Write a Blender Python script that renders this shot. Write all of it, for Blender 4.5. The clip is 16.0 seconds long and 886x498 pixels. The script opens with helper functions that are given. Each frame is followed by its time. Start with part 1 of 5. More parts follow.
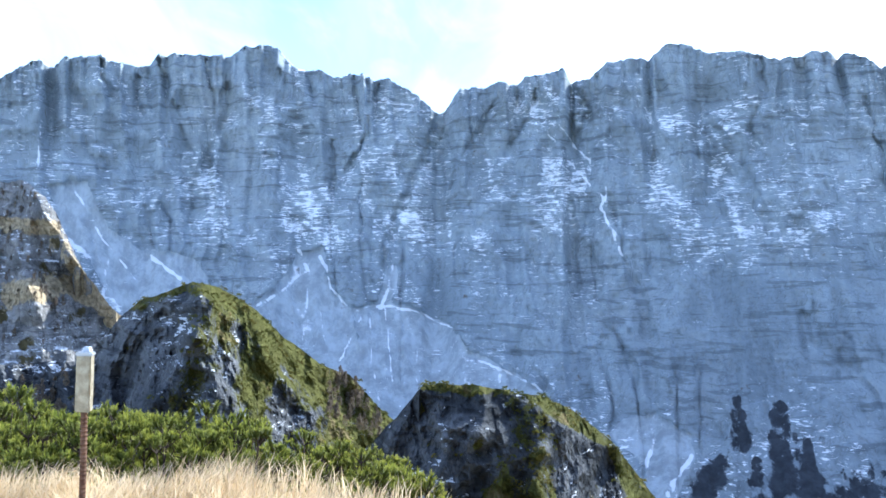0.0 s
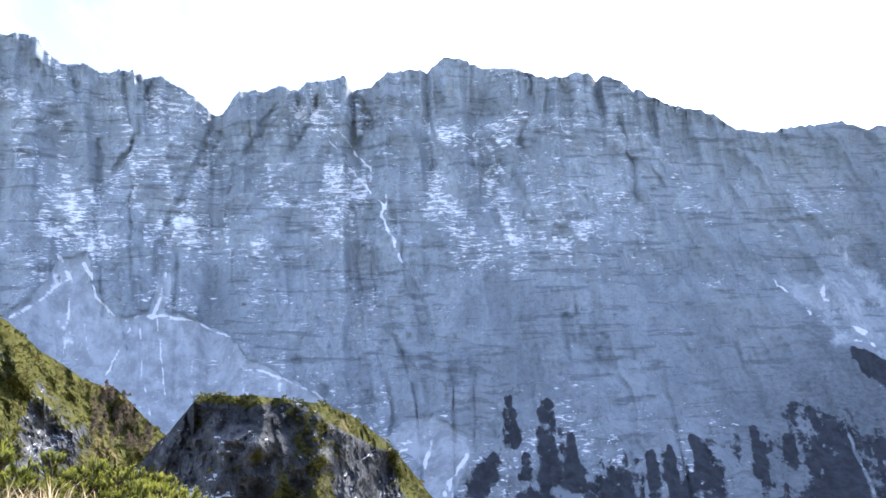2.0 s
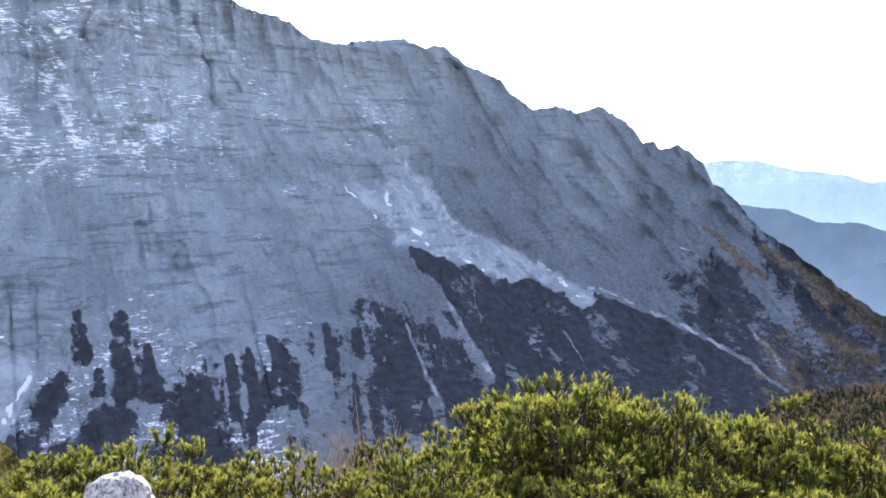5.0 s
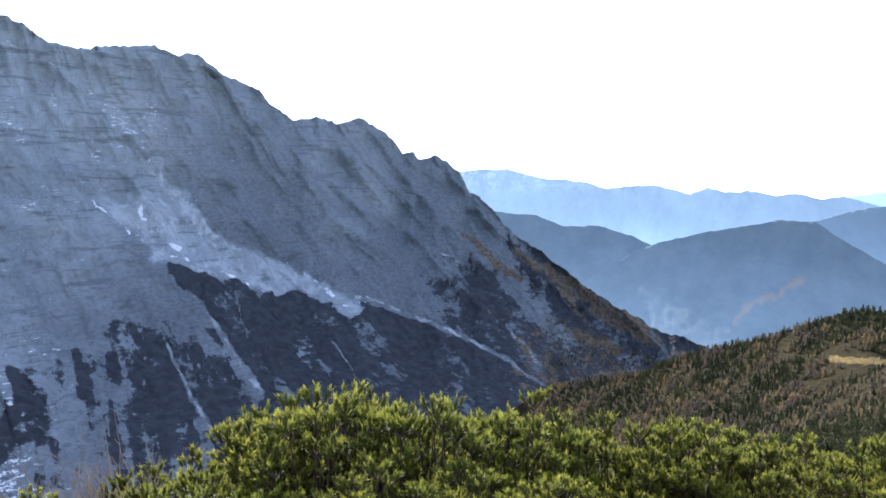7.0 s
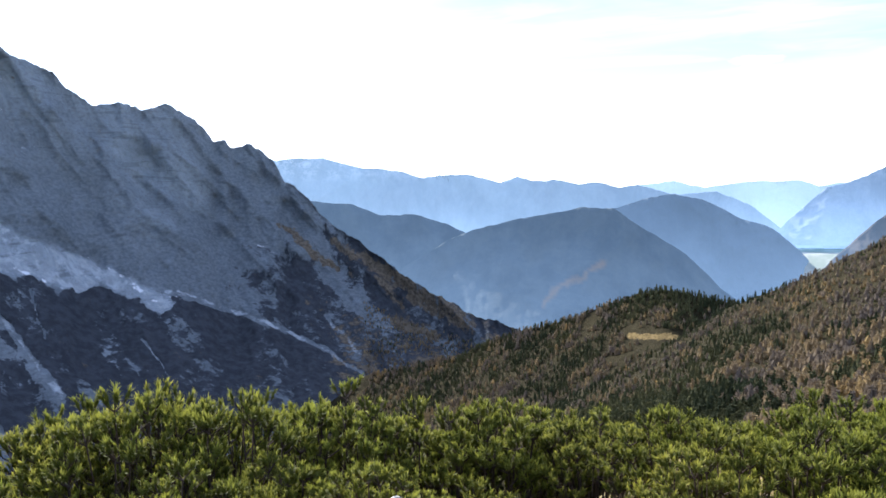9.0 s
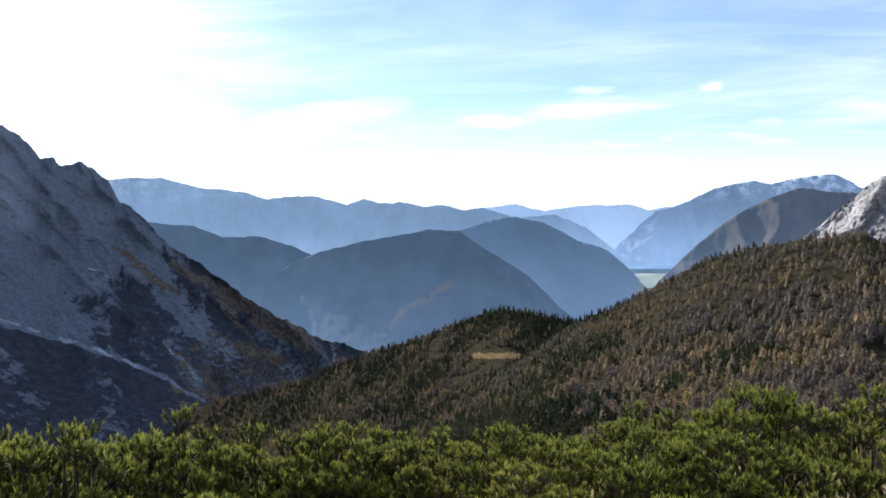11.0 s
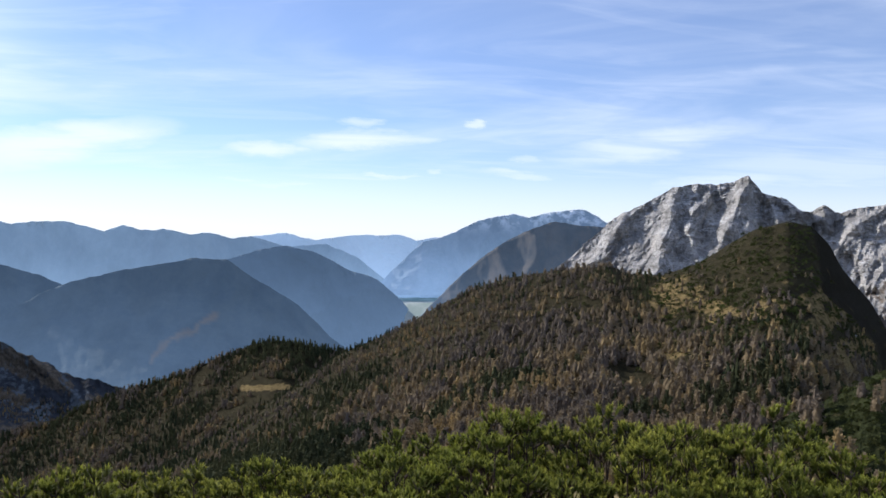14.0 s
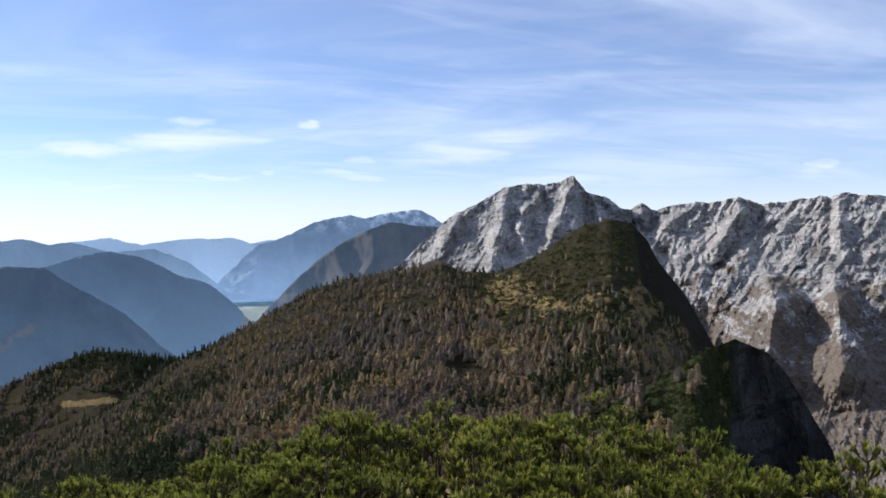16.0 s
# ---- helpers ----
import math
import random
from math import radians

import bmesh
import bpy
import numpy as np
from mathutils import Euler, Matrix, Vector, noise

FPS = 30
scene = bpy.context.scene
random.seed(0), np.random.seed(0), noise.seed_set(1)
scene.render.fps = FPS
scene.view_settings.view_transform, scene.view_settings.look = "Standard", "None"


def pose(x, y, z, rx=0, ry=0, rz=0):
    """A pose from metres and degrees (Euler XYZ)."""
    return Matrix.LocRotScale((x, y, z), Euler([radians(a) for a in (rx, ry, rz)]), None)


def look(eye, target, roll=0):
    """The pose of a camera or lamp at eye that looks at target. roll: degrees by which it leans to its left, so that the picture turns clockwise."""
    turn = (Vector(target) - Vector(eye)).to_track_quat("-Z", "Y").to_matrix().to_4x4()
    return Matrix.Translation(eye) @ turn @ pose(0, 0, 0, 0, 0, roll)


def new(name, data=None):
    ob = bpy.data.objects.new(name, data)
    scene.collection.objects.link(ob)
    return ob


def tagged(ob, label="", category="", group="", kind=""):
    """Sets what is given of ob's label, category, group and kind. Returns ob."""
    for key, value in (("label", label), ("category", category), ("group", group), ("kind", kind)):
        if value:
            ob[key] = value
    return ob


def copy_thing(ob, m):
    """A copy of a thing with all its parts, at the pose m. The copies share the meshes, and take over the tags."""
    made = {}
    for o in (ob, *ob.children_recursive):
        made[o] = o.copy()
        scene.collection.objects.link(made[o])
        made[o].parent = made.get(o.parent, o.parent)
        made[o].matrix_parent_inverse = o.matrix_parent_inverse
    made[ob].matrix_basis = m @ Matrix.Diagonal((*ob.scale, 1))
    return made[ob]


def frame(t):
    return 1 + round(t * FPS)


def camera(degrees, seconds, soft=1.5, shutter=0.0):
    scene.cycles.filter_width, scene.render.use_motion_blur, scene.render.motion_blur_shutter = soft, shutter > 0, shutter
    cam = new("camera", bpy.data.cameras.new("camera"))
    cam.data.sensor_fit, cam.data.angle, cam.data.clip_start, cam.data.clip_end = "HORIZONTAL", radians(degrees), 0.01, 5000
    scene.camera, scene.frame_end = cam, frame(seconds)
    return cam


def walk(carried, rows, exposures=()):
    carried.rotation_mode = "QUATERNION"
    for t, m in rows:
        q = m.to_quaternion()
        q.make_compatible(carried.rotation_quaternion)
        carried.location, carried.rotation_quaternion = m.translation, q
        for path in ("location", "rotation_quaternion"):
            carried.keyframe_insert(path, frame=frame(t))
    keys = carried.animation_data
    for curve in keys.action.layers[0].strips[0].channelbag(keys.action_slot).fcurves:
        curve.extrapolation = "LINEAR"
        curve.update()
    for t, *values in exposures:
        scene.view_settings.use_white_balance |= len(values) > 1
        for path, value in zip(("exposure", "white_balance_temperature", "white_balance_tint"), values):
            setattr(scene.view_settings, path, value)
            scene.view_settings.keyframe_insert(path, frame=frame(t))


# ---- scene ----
# A panorama from a grassy knoll: a hand-held camera turns from a shaded rock wall to a wooded valley.
EYE = 1.6       # eye height over the knoll
ARM = 0.35      # the camera is held this far ahead of the turning body

cam = camera(54.6, 16.0, soft=1.6)
# seconds, yaw, pitch, roll in degrees
TURNS = (
    (0, -0.01, 1.20, -0.40),
    (0.5, -3.01, 1.08, -0.35),
    (1, -6.55, 0.74, -0.07),
    (1.5, -9.81, 0.67, -0.08),
    (2, -14.55, 1.72, -0.15),
    (2.5, -20.00, 1.33, -0.08),
    (3, -24.40, 0.42, 0.12),
    (3.5, -28.52, -1.22, 0.13),
    (4, -32.88, -2.90, 0.20),
    (4.5, -37.51, -3.81, 0.03),
    (5, -42.15, -4.41, -0.32),
    (7.5, -60.94, -3.91, 0.57),
    (8, -63.88, -4.37, 0.34),
    (8.5, -66.98, -4.50, 0.78),
    (9, -69.99, -4.60, 0.73),
    (9.5, -72.91, -4.16, 0.48),
    (12, -84.40, -2.71, 0.06),
    (12.5, -86.58, -2.35, -0.18),
    (13, -89.05, -2.08, -0.48),
    (13.5, -92.11, -1.62, -0.55),
    (14, -95.35, -1.21, -0.62),
    (14.5, -98.19, -0.87, -0.51),
    (15, -100.79, -1.05, -0.27),
    (15.5, -103.42, -1.21, 0.02),
    (16, -106.22, -1.12, 0.32),
)


def held(yaw, pitch, roll):
    a = radians(-yaw)
    return pose(ARM * math.sin(a), ARM * math.cos(a), EYE, 90 + pitch, roll, yaw)


walk(cam, [(t, held(y, p, r)) for t, y, p, r in TURNS], exposures=[(0.0, 1.48, 5300, 6), (1.4, 1.27, 5450, 8), (2.0, 1.62, 5950, 14), (3.5, 1.63, 6450, 19), (5.0, 1.67, 6400, 17), (7.5, 1.26, 5950, 12), (9.0, 1.08, 5950, 12), (12.0, 0.2, 5900, 12), (16.0, 0.05, 5900, 12)])

# ---- world, sun ----
SUN_BEARING, SUN_HEIGHT = 39.0, 28.0     # degrees clockwise from +y, degrees up
world = bpy.data.worlds.new("sky")
scene.world = world
world.use_nodes = True
wt = world.node_tree
wt.nodes.clear()


def wnode(kind, **values):
    n = wt.nodes.new(kind)
    for key, value in values.items():
        n.inputs[key].default_value = value
    return n


sky = wt.nodes.new("ShaderNodeTexSky")
sky.sky_type = "NISHITA"
sky.sun_disc = False
sky.sun_elevation, sky.sun_rotation = radians(SUN_HEIGHT), radians(SUN_BEARING)
sky.altitude, sky.air_density, sky.dust_density, sky.ozone_density = 1600, 1.0, 0.1, 2.0


def wmath(op, a, b=None):
    n = wt.nodes.new("ShaderNodeMath")
    n.operation = op
    for k, x in enumerate((a, b)):
        if isinstance(x, (int, float)):
            n.inputs[k].default_value = x
        elif x is not None:
            wt.links.new(x, n.inputs[k])
    return n.outputs[0]


def wrange(value, lo, hi, a=0.0, b=1.0):
    n = wt.nodes.new("ShaderNodeMapRange")
    n.interpolation_type = "SMOOTHSTEP"
    for k, x in zip(("From Min", "From Max", "To Min", "To Max"), (lo, hi, a, b)):
        n.inputs[k].default_value = x
    wt.links.new(value, n.inputs["Value"])
    return n.outputs["Result"]


def streaks(scale, turned, size, detail, warp):
    """Cloud noise on a flat layer overhead, drawn out along one direction."""
    mp = wt.nodes.new("ShaderNodeMapping")
    mp.inputs["Rotation"].default_value, mp.inputs["Scale"].default_value = (0, 0, radians(turned)), scale
    wt.links.new(spread.outputs[0], mp.inputs["Vector"])
    n = wnode("ShaderNodeTexNoise", Scale=size, Detail=detail, Roughness=0.56, Distortion=warp)
    wt.links.new(mp.outputs[0], n.inputs["Vector"])
    return n.outputs["Fac"]


coord = wt.nodes.new("ShaderNodeTexCoord")
split = wnode("ShaderNodeSeparateXYZ")
wt.links.new(coord.outputs["Generated"], split.inputs[0])
height = split.outputs["Z"]
spread = wt.nodes.new("ShaderNodeVectorMath")
spread.operation = "DIVIDE"
comb = wnode("ShaderNodeCombineXYZ", Z=1.0)
lift = wmath("ADD", wmath("MAXIMUM", height, 0.0), 0.10)
for k in ("X", "Y"):
    wt.links.new(lift, comb.inputs[k])
wt.links.new(coord.outputs["Generated"], spread.inputs[0])
wt.links.new(comb.outputs[0], spread.inputs[1])
# wide cirrus veils, then small bright bars low over the valley, all brighter towards the sun
veil = wrange(streaks((0.55, 0.26, 0), 20, 1.4, 7, 1.0), 0.38, 0.78, 0.12, 0.54)
ripple = wrange(streaks((0.9, 0.34, 0), 12, 2.6, 6, 1.4), 0.46, 0.72, 0.0, 0.12)
turned = wmath("MULTIPLY", wmath("ARCTAN2", split.outputs["X"], split.outputs["Y"]), 57.3)
risen = wmath("MULTIPLY", wmath("ARCSINE", height), 57.3)
chart = wnode("ShaderNodeCombineXYZ")
wt.links.new(turned, chart.inputs["X"])
wt.links.new(risen, chart.inputs["Y"])


def frayed(size, detail, amount):
    """Bearing and rise, pushed about by noise."""
    mp = wt.nodes.new("ShaderNodeMapping")
    mp.inputs["Scale"].default_value = (0.35, 1.0, 1.0)
    wt.links.new(chart.outputs[0], mp.inputs["Vector"])
    n = wnode("ShaderNodeTexNoise", Scale=size, Detail=detail, Roughness=0.6)
    wt.links.new(mp.outputs[0], n.inputs["Vector"])
    off = wt.nodes.new("ShaderNodeVectorMath")
    off.operation = "SUBTRACT"
    off.inputs[1].default_value = (0.5, 0.5, 0.5)
    wt.links.new(n.outputs["Color"], off.inputs[0])
    by = wt.nodes.new("ShaderNodeVectorMath")
    by.operation = "MULTIPLY_ADD"
    by.inputs[1].default_value = (amount * 3, amount, 0)
    wt.links.new(off.outputs[0], by.inputs[0])
    wt.links.new(chart.outputs[0], by.inputs[2])
    return by.outputs[0]


# single clouds low over the valley: bearing, rise, half length, half height, lean in degrees; thickness
CLOUDS = (
    (59, 4.2, 8.5, 2.6, 10, 1.0), (61.2, 6.7, 2.6, 0.9, 22, 0.8), (71.2, 5.0, 6.6, 1.0, 12, 0.95), (83.7, 5.2, 2.6, 0.45, 1, 0.8), (90, 5.9, 5.3, 0.55, 4, 0.85),
    (91.9, 3.6, 2.1, 0.16, 0, 0.7), (94.9, 3.9, 0.9, 0.16, 0, 0.6), (97.5, 7.1, 0.8, 0.26, 0, 0.75), (89.8, 7, 1.4, 0.34, 0, 0.6), (100.2, 3.9, 3.1, 0.32, -6, 0.6),
    (83.8, 3, 3.9, 0.22, -2, 0.6), (100.9, 4.7, 1.2, 0.22, -3, 0.5), (109, 5.8, 7.5, 0.95, 7, 0.7), (113.2, 3.2, 5.4, 0.7, 5, 0.6), (119.1, 4.1, 9.8, 1.4, 0, 0.5),
    (129.9, 3.9, 1.4, 0.42, 10, 0.75),
)
wisp = frayed(0.8, 7, 1.5)
bars = None
for a, e, long, tall, lean, thick in CLOUDS:
    mp = wt.nodes.new("ShaderNodeMapping")
    mp.vector_type = "TEXTURE"
    mp.inputs["Location"].default_value, mp.inputs["Rotation"].default_value, mp.inputs["Scale"].default_value = (a, e, 0), (0, 0, radians(lean)), (long * 1.5, tall * 1.9, 1)
    wt.links.new(wisp, mp.inputs["Vector"])
    far = wt.nodes.new("ShaderNodeVectorMath")
    far.operation = "LENGTH"
    wt.links.new(mp.outputs[0], far.inputs[0])
    one = wrange(far.outputs["Value"], 0.15, 1.0, thick, 0.0)
    bars = one if bars is None else wmath("MAXIMUM", bars, one)
bars = wmath("MULTIPLY", bars, wrange(streaks((0.8, 0.30, 0), -8, 3.0, 8, 0.8), 0.30, 0.58, 0.55, 1.0))
veil = wmath("ADD", veil, ripple)
low_air = wrange(height, 0.0, 0.11, 0.60, 0.0)
toward = wt.nodes.new("ShaderNodeVectorMath")
toward.operation = "DOT_PRODUCT"
toward.inputs[1].default_value = (math.sin(radians(SUN_BEARING)) * math.cos(radians(SUN_HEIGHT)), math.cos(radians(SUN_BEARING)) * math.cos(radians(SUN_HEIGHT)), math.sin(radians(SUN_HEIGHT)))
wt.links.new(coord.outputs["Generated"], toward.inputs[0])
sunward = wrange(toward.outputs["Value"], 0.79, 0.97)
amount = wmath("MAXIMUM", wmath("MAXIMUM", veil, bars), low_air)
amount = wmath("MINIMUM", wmath("ADD", amount, wmath("MULTIPLY", sunward, 0.48)), 1.0)
glare = wnode("ShaderNodeCombineXYZ")
for k, x in (("X", 8.3), ("Y", 8.7), ("Z", 9.3)):
    wt.links.new(wmath("MULTIPLY", wmath("ADD", wmath("MULTIPLY", sunward, 0.6), 1.0), x), glare.inputs[k])
cloud = wt.nodes.new("ShaderNodeMix")
cloud.data_type = "RGBA"
wt.links.new(amount, cloud.inputs["Factor"])
clear = wt.nodes.new("ShaderNodeVectorMath")
clear.operation = "MULTIPLY"
clear.inputs[1].default_value = (0.93, 0.955, 1.12)
wt.links.new(sky.outputs[0], clear.inputs[0])
wt.links.new(clear.outputs[0], cloud.inputs["A"])
wt.links.new(glare.outputs[0], cloud.inputs["B"])
back = wnode("ShaderNodeBackground", Strength=0.115)
wt.links.new(cloud.outputs["Result"], back.inputs["Color"])
wout = wt.nodes.new("ShaderNodeOutputWorld")
wt.links.new(back.outputs[0], wout.inputs["Surface"])

sun = new("sun", bpy.data.lights.new("sun", "SUN"))
sun.data.energy, sun.data.angle, sun.data.color = 5.0, radians(0.53), (1.0, 0.91, 0.78)
sb, sh = radians(SUN_BEARING), radians(SUN_HEIGHT)
SUN_WAY = Vector((math.sin(sb) * math.cos(sh), math.cos(sb) * math.cos(sh), math.sin(sh)))
sun.matrix_world = look((0, 0, 80), Vector((0, 0, 80)) - SUN_WAY)


# ---- noise ----
def lattice(ix, iy, iz, seed):
    h = (ix * 374761393 + iy * 668265263 + iz * 2147483647 + seed * 974634777) & 0xFFFFFFFF
    h = ((h ^ (h >> 13)) * 1274126177) & 0xFFFFFFFF
    h = ((h ^ (h >> 16)) * 2246822519) & 0xFFFFFFFF
    return ((h ^ (h >> 15)) & 0xFFFF) / 32767.5 - 1.0


def grain(x, y, z, seed=0):
    """Smooth value noise, -1 to 1."""
    x, y, z = np.broadcast_arrays(np.asarray(x, float), np.asarray(y, float), np.asarray(z, float))
    fx, fy, fz = np.floor(x), np.floor(y), np.floor(z)
    ix, iy, iz = (f.astype(np.int64) for f in (fx, fy, fz))
    u, v, w = (d * d * (3 - 2 * d) for d in (x - fx, y - fy, z - fz))
    total = 0
    for a in (0, 1):
        for b in (0, 1):
            for c in (0, 1):
                k = (u if a else 1 - u) * (v if b else 1 - v) * (w if c else 1 - w)
                total = total + k * lattice(ix + a, iy + b, iz + c, seed)
    return total


def fractal(x, y, z, octaves=4, seed=0, rough=0.5):
    total, amp, scale, top = 0, 1.0, 1.0, 0.0
    for o in range(octaves):
        total = total + amp * grain(x * scale + 17.3 * o, y * scale + 5.1 * o, z * scale - 9.7 * o, seed + o)
        top, amp, scale = top + amp, amp * rough, scale * 2.03
    return total / top


def ridged(x, y, z, octaves=4, seed=0):
    total, amp, scale, top = 0, 1.0, 1.0, 0.0
    for o in range(octaves):
        total = total + amp * (1 - 2 * np.abs(grain(x * scale + 3.3 * o, y * scale, z * scale + 7.9 * o, seed + o)))
        top, amp, scale = top + amp, amp * 0.5, scale * 2.1
    return total / top


def step(lo, hi, x):
    t = np.clip((x - lo) / (hi - lo), 0, 1)
    return t * t * (3 - 2 * t)


# ---- meshes ----
def mesh_of(name, verts, faces, mats, index=None, smooth=False, covers=None):
    """A mesh from arrays: verts (n, 3), faces (m, 3 or 4)."""
    verts, faces = np.asarray(verts, np.float32), np.asarray(faces, np.int32)
    me = bpy.data.meshes.new(name)
    me.vertices.add(len(verts))
    me.vertices.foreach_set("co", verts.ravel())
    me.loops.add(faces.size)
    me.loops.foreach_set("vertex_index", faces.ravel())
    me.polygons.add(len(faces))
    me.polygons.foreach_set("loop_start", np.arange(len(faces), dtype=np.int32) * faces.shape[1])
    for m in mats:
        me.materials.append(m)
    if index is not None:
        me.polygons.foreach_set("material_index", np.asarray(index, np.int32))
    me.polygons.foreach_set("use_smooth", np.full(len(faces), smooth))
    for key, values in (covers or {}).items():
        me.attributes.new(key, "FLOAT", "POINT").data.foreach_set("value", np.asarray(values, np.float32).ravel())
    me.update(calc_edges=True)
    return me


def part(name, me, parent, label=""):
    ob = new(name, me)
    ob.parent = parent
    return tagged(ob, label)


def bearing(az, r, z):
    a = np.radians(az)
    return np.stack([r * np.sin(a), r * np.cos(a), z + 0 * a], -1)


def table(pairs, az, col=1):
    rows = np.array(pairs, float)
    return np.interp(az, rows[:, 0], rows[:, col])


def grid_faces(ni, nj):
    i, j = np.meshgrid(np.arange(ni - 1), np.arange(nj - 1), indexing="ij")
    a = (i * nj + j).ravel()
    return np.stack([a, a + 1, a + nj + 1, a + nj], 1)


def strokes(az, el, marks, wobble, stray=0.22, lump=1.8):
    """Cover along tapering strokes (bearing, rise, bearing, rise, width, width), in degrees seen from the knoll; 0 to 1."""
    best = np.zeros_like(az)
    az, el = (az + stray * fractal(az / lump, el / lump, 0, 4, 131, 0.6), el + stray * fractal(az / lump, el / lump, 4, 4, 137, 0.6))
    for a0, e0, a1, e1, w0, w1 in marks:
        da, de = a1 - a0, e1 - e0
        t = np.clip(((az - a0) * da + (el - e0) * de) / (da * da + de * de + 1e-9), 0, 1)
        d = np.hypot(az - a0 - t * da, el - e0 - t * de)
        w = w0 + (w1 - w0) * t
        best = np.maximum(best, step(1.7, 0.3, d / np.maximum(w, 0.02) + wobble))
    return best


def area(az, el, edges, rag, stray=0.25, lump=0.9):
    """Cover inside outlines of (bearing, rise), with a ragged edge; 0.5 on the line, 1 inside."""
    az, el = (az + stray * fractal(az / lump, el / lump, 1, 4, 151, 0.62), el + stray * fractal(az / lump, el / lump, 6, 4, 157, 0.62))
    total = np.zeros(az.shape)
    for edge in edges:
        best, inside = np.full(az.shape, 9.0), np.zeros(az.shape, bool)
        for (a0, e0), (a1, e1) in zip(edge, edge[1:] + edge[:1]):
            da, de = a1 - a0, e1 - e0
            t = np.clip(((az - a0) * da + (el - e0) * de) / (da * da + de * de + 1e-9), 0, 1)
            best = np.minimum(best, np.hypot(az - a0 - t * da, el - e0 - t * de))
            if abs(de) > 1e-9:
                inside ^= ((el < e0) != (el < e1)) & (az < a0 + (el - e0) * da / de)
        total = np.maximum(total, step(-0.22, 0.22, np.where(inside, best, -best) + rag))
    return total


def massif(name, crest, reach, foot, mats, cells, jag=0.1, jag_size=1.0, gully=0.0, gully_size=150.0, gully_tall=4.0,
           strata=0.0, strata_size=14.0, rubble=0.0, rubble_size=25.0, facet=0.0, facet_size=200.0, dip=0.0, notch=0.0, pillar=0.0, slit=0.0, ribs=(), rib_tall=0.0, cut_deep=18.0, calm=(900, 999), tilt=((0, 0.12), (1, 0.12)), shoulder=0.0, cuts=(), nose=(), steep=0.0, crag=0.0, bend=1.5, behind=500.0, covers=None, seed=0, smooth=False):
    """A mountain that stands round the knoll along its ridge. crest: (bearing, rise in degrees) of the skyline; reach: (bearing, metres) to it;
    foot: (bearing, metres, rise) of its lower edge; cells: columns, rows; bend: how hollow the face is. Returns the object, the face's points and its covers."""
    ni, nj = cells
    az = np.linspace(crest[0][0], crest[-1][0], ni)
    top = table(crest, az)
    top = top + jag * fractal(az / jag_size, 0.5, seed, 5, seed, 0.6)
    far, near, low = table(reach, az), table(foot, az), table(foot, az, 2)
    low = np.minimum(low, top - 0.5)
    v = np.linspace(0, 1, nj)[None, :]
    A = np.repeat(az[:, None], nj, 1)
    el = top[:, None] + (low - top)[:, None] * v
    r = far[:, None] + (near - far)[:, None] * v ** bend
    s, z = np.radians(A) * far.mean(), r * np.tan(np.radians(el))
    lean = s + table(tilt, A) * z + 40 * grain(s / 300, z / 400, 0, seed + 31)
    push = gully * ridged(lean / gully_size, z / (gully_size * gully_tall), 0, 2, seed + 1)
    push = push * (0.45 + 0.55 * step(0.75, 0.15, v)) + gully * 0.22 * ridged(lean / (gully_size * 0.3), z / (gully_size * 0.8), 3, 3, seed + 2)
    if strata:
        bed = (z - 0.4 * dip * s) / strata_size + 1.5 * grain(s / 260, z / 120, 1, seed + 3)
        f = bed - np.floor(bed)
        push = push + strata * (0.45 + 0.55 * step(calm[1] + 6, calm[0] + 6, A)) * (f * 1.4 - 1.0) * (0.5 + 0.5 * grain(s / 60, bed * 0.7, 2, seed + 4))
    if rubble:
        push = push + rubble * fractal(s / rubble_size, z / rubble_size, r / rubble_size, 5, seed + 5, 0.7)
    if facet:
        wx, wz = grain(s / facet_size, z / facet_size, 5, seed + 6), grain(s / facet_size, z / facet_size, 9, seed + 7)
        push = push + facet * ridged((s + dip * z) / facet_size + 0.7 * wx, (z - 0.4 * dip * s) / facet_size + 0.7 * wz, r / facet_size * 0.5, 5, seed + 8)
    if shoulder:
        def smooth_line(width):
            kernel = np.hanning(int(ni * width / (az[-1] - az[0])) | 1)
            return np.convolve(np.pad(top, len(kernel) // 2, "edge"), kernel / kernel.sum(), "valid")
        push = push + shoulder * np.clip(smooth_line(1.2) - smooth_line(5.0), -0.5, 0.5)[:, None] * (1 - 0.8 * step(0, 0.6, v))
    if notch:
        # the notches and towers of the skyline run on down the face
        def even(width):
            kernel = np.hanning(int(ni * width / (az[-1] - az[0])) | 1)
            return np.convolve(np.pad(top, len(kernel) // 2, "edge"), kernel / kernel.sum(), "valid")
        down = top[:, None] - el
        drift = 0.35 * fractal(A / 1.6, el / 2.5, 0, 3, seed + 13) * np.minimum(down / 2, 1) + table(tilt, A) * down * 0.5
        tower = np.clip(np.interp(A - drift, az, even(0.3) - even(1.7)) / 0.3, -1.3, 1.0)
        push = push + (0.35 + 0.65 * step(calm[1], calm[0], A)) * notch * tower * step(6.5, 0.4, down) + 0.3 * step(calm[1], calm[0], A) * notch * np.clip(np.interp(A - drift, az, even(0.12) - even(0.5)) / 0.12, -1.2, 1) * step(2.5, 0.2, down)
    if pillar:
        push = push + pillar * (0.25 + 0.75 * step(calm[1], calm[0], A)) * (ridged(lean / 48 + 0.5 * grain(s / 90, z / 60, 4, seed + 15), z / 420, 2, 3, seed + 14) * (0.35 + 0.65 * step(-0.25, 0.35, grain(s / 260, z / 170, 1, seed + 16))))
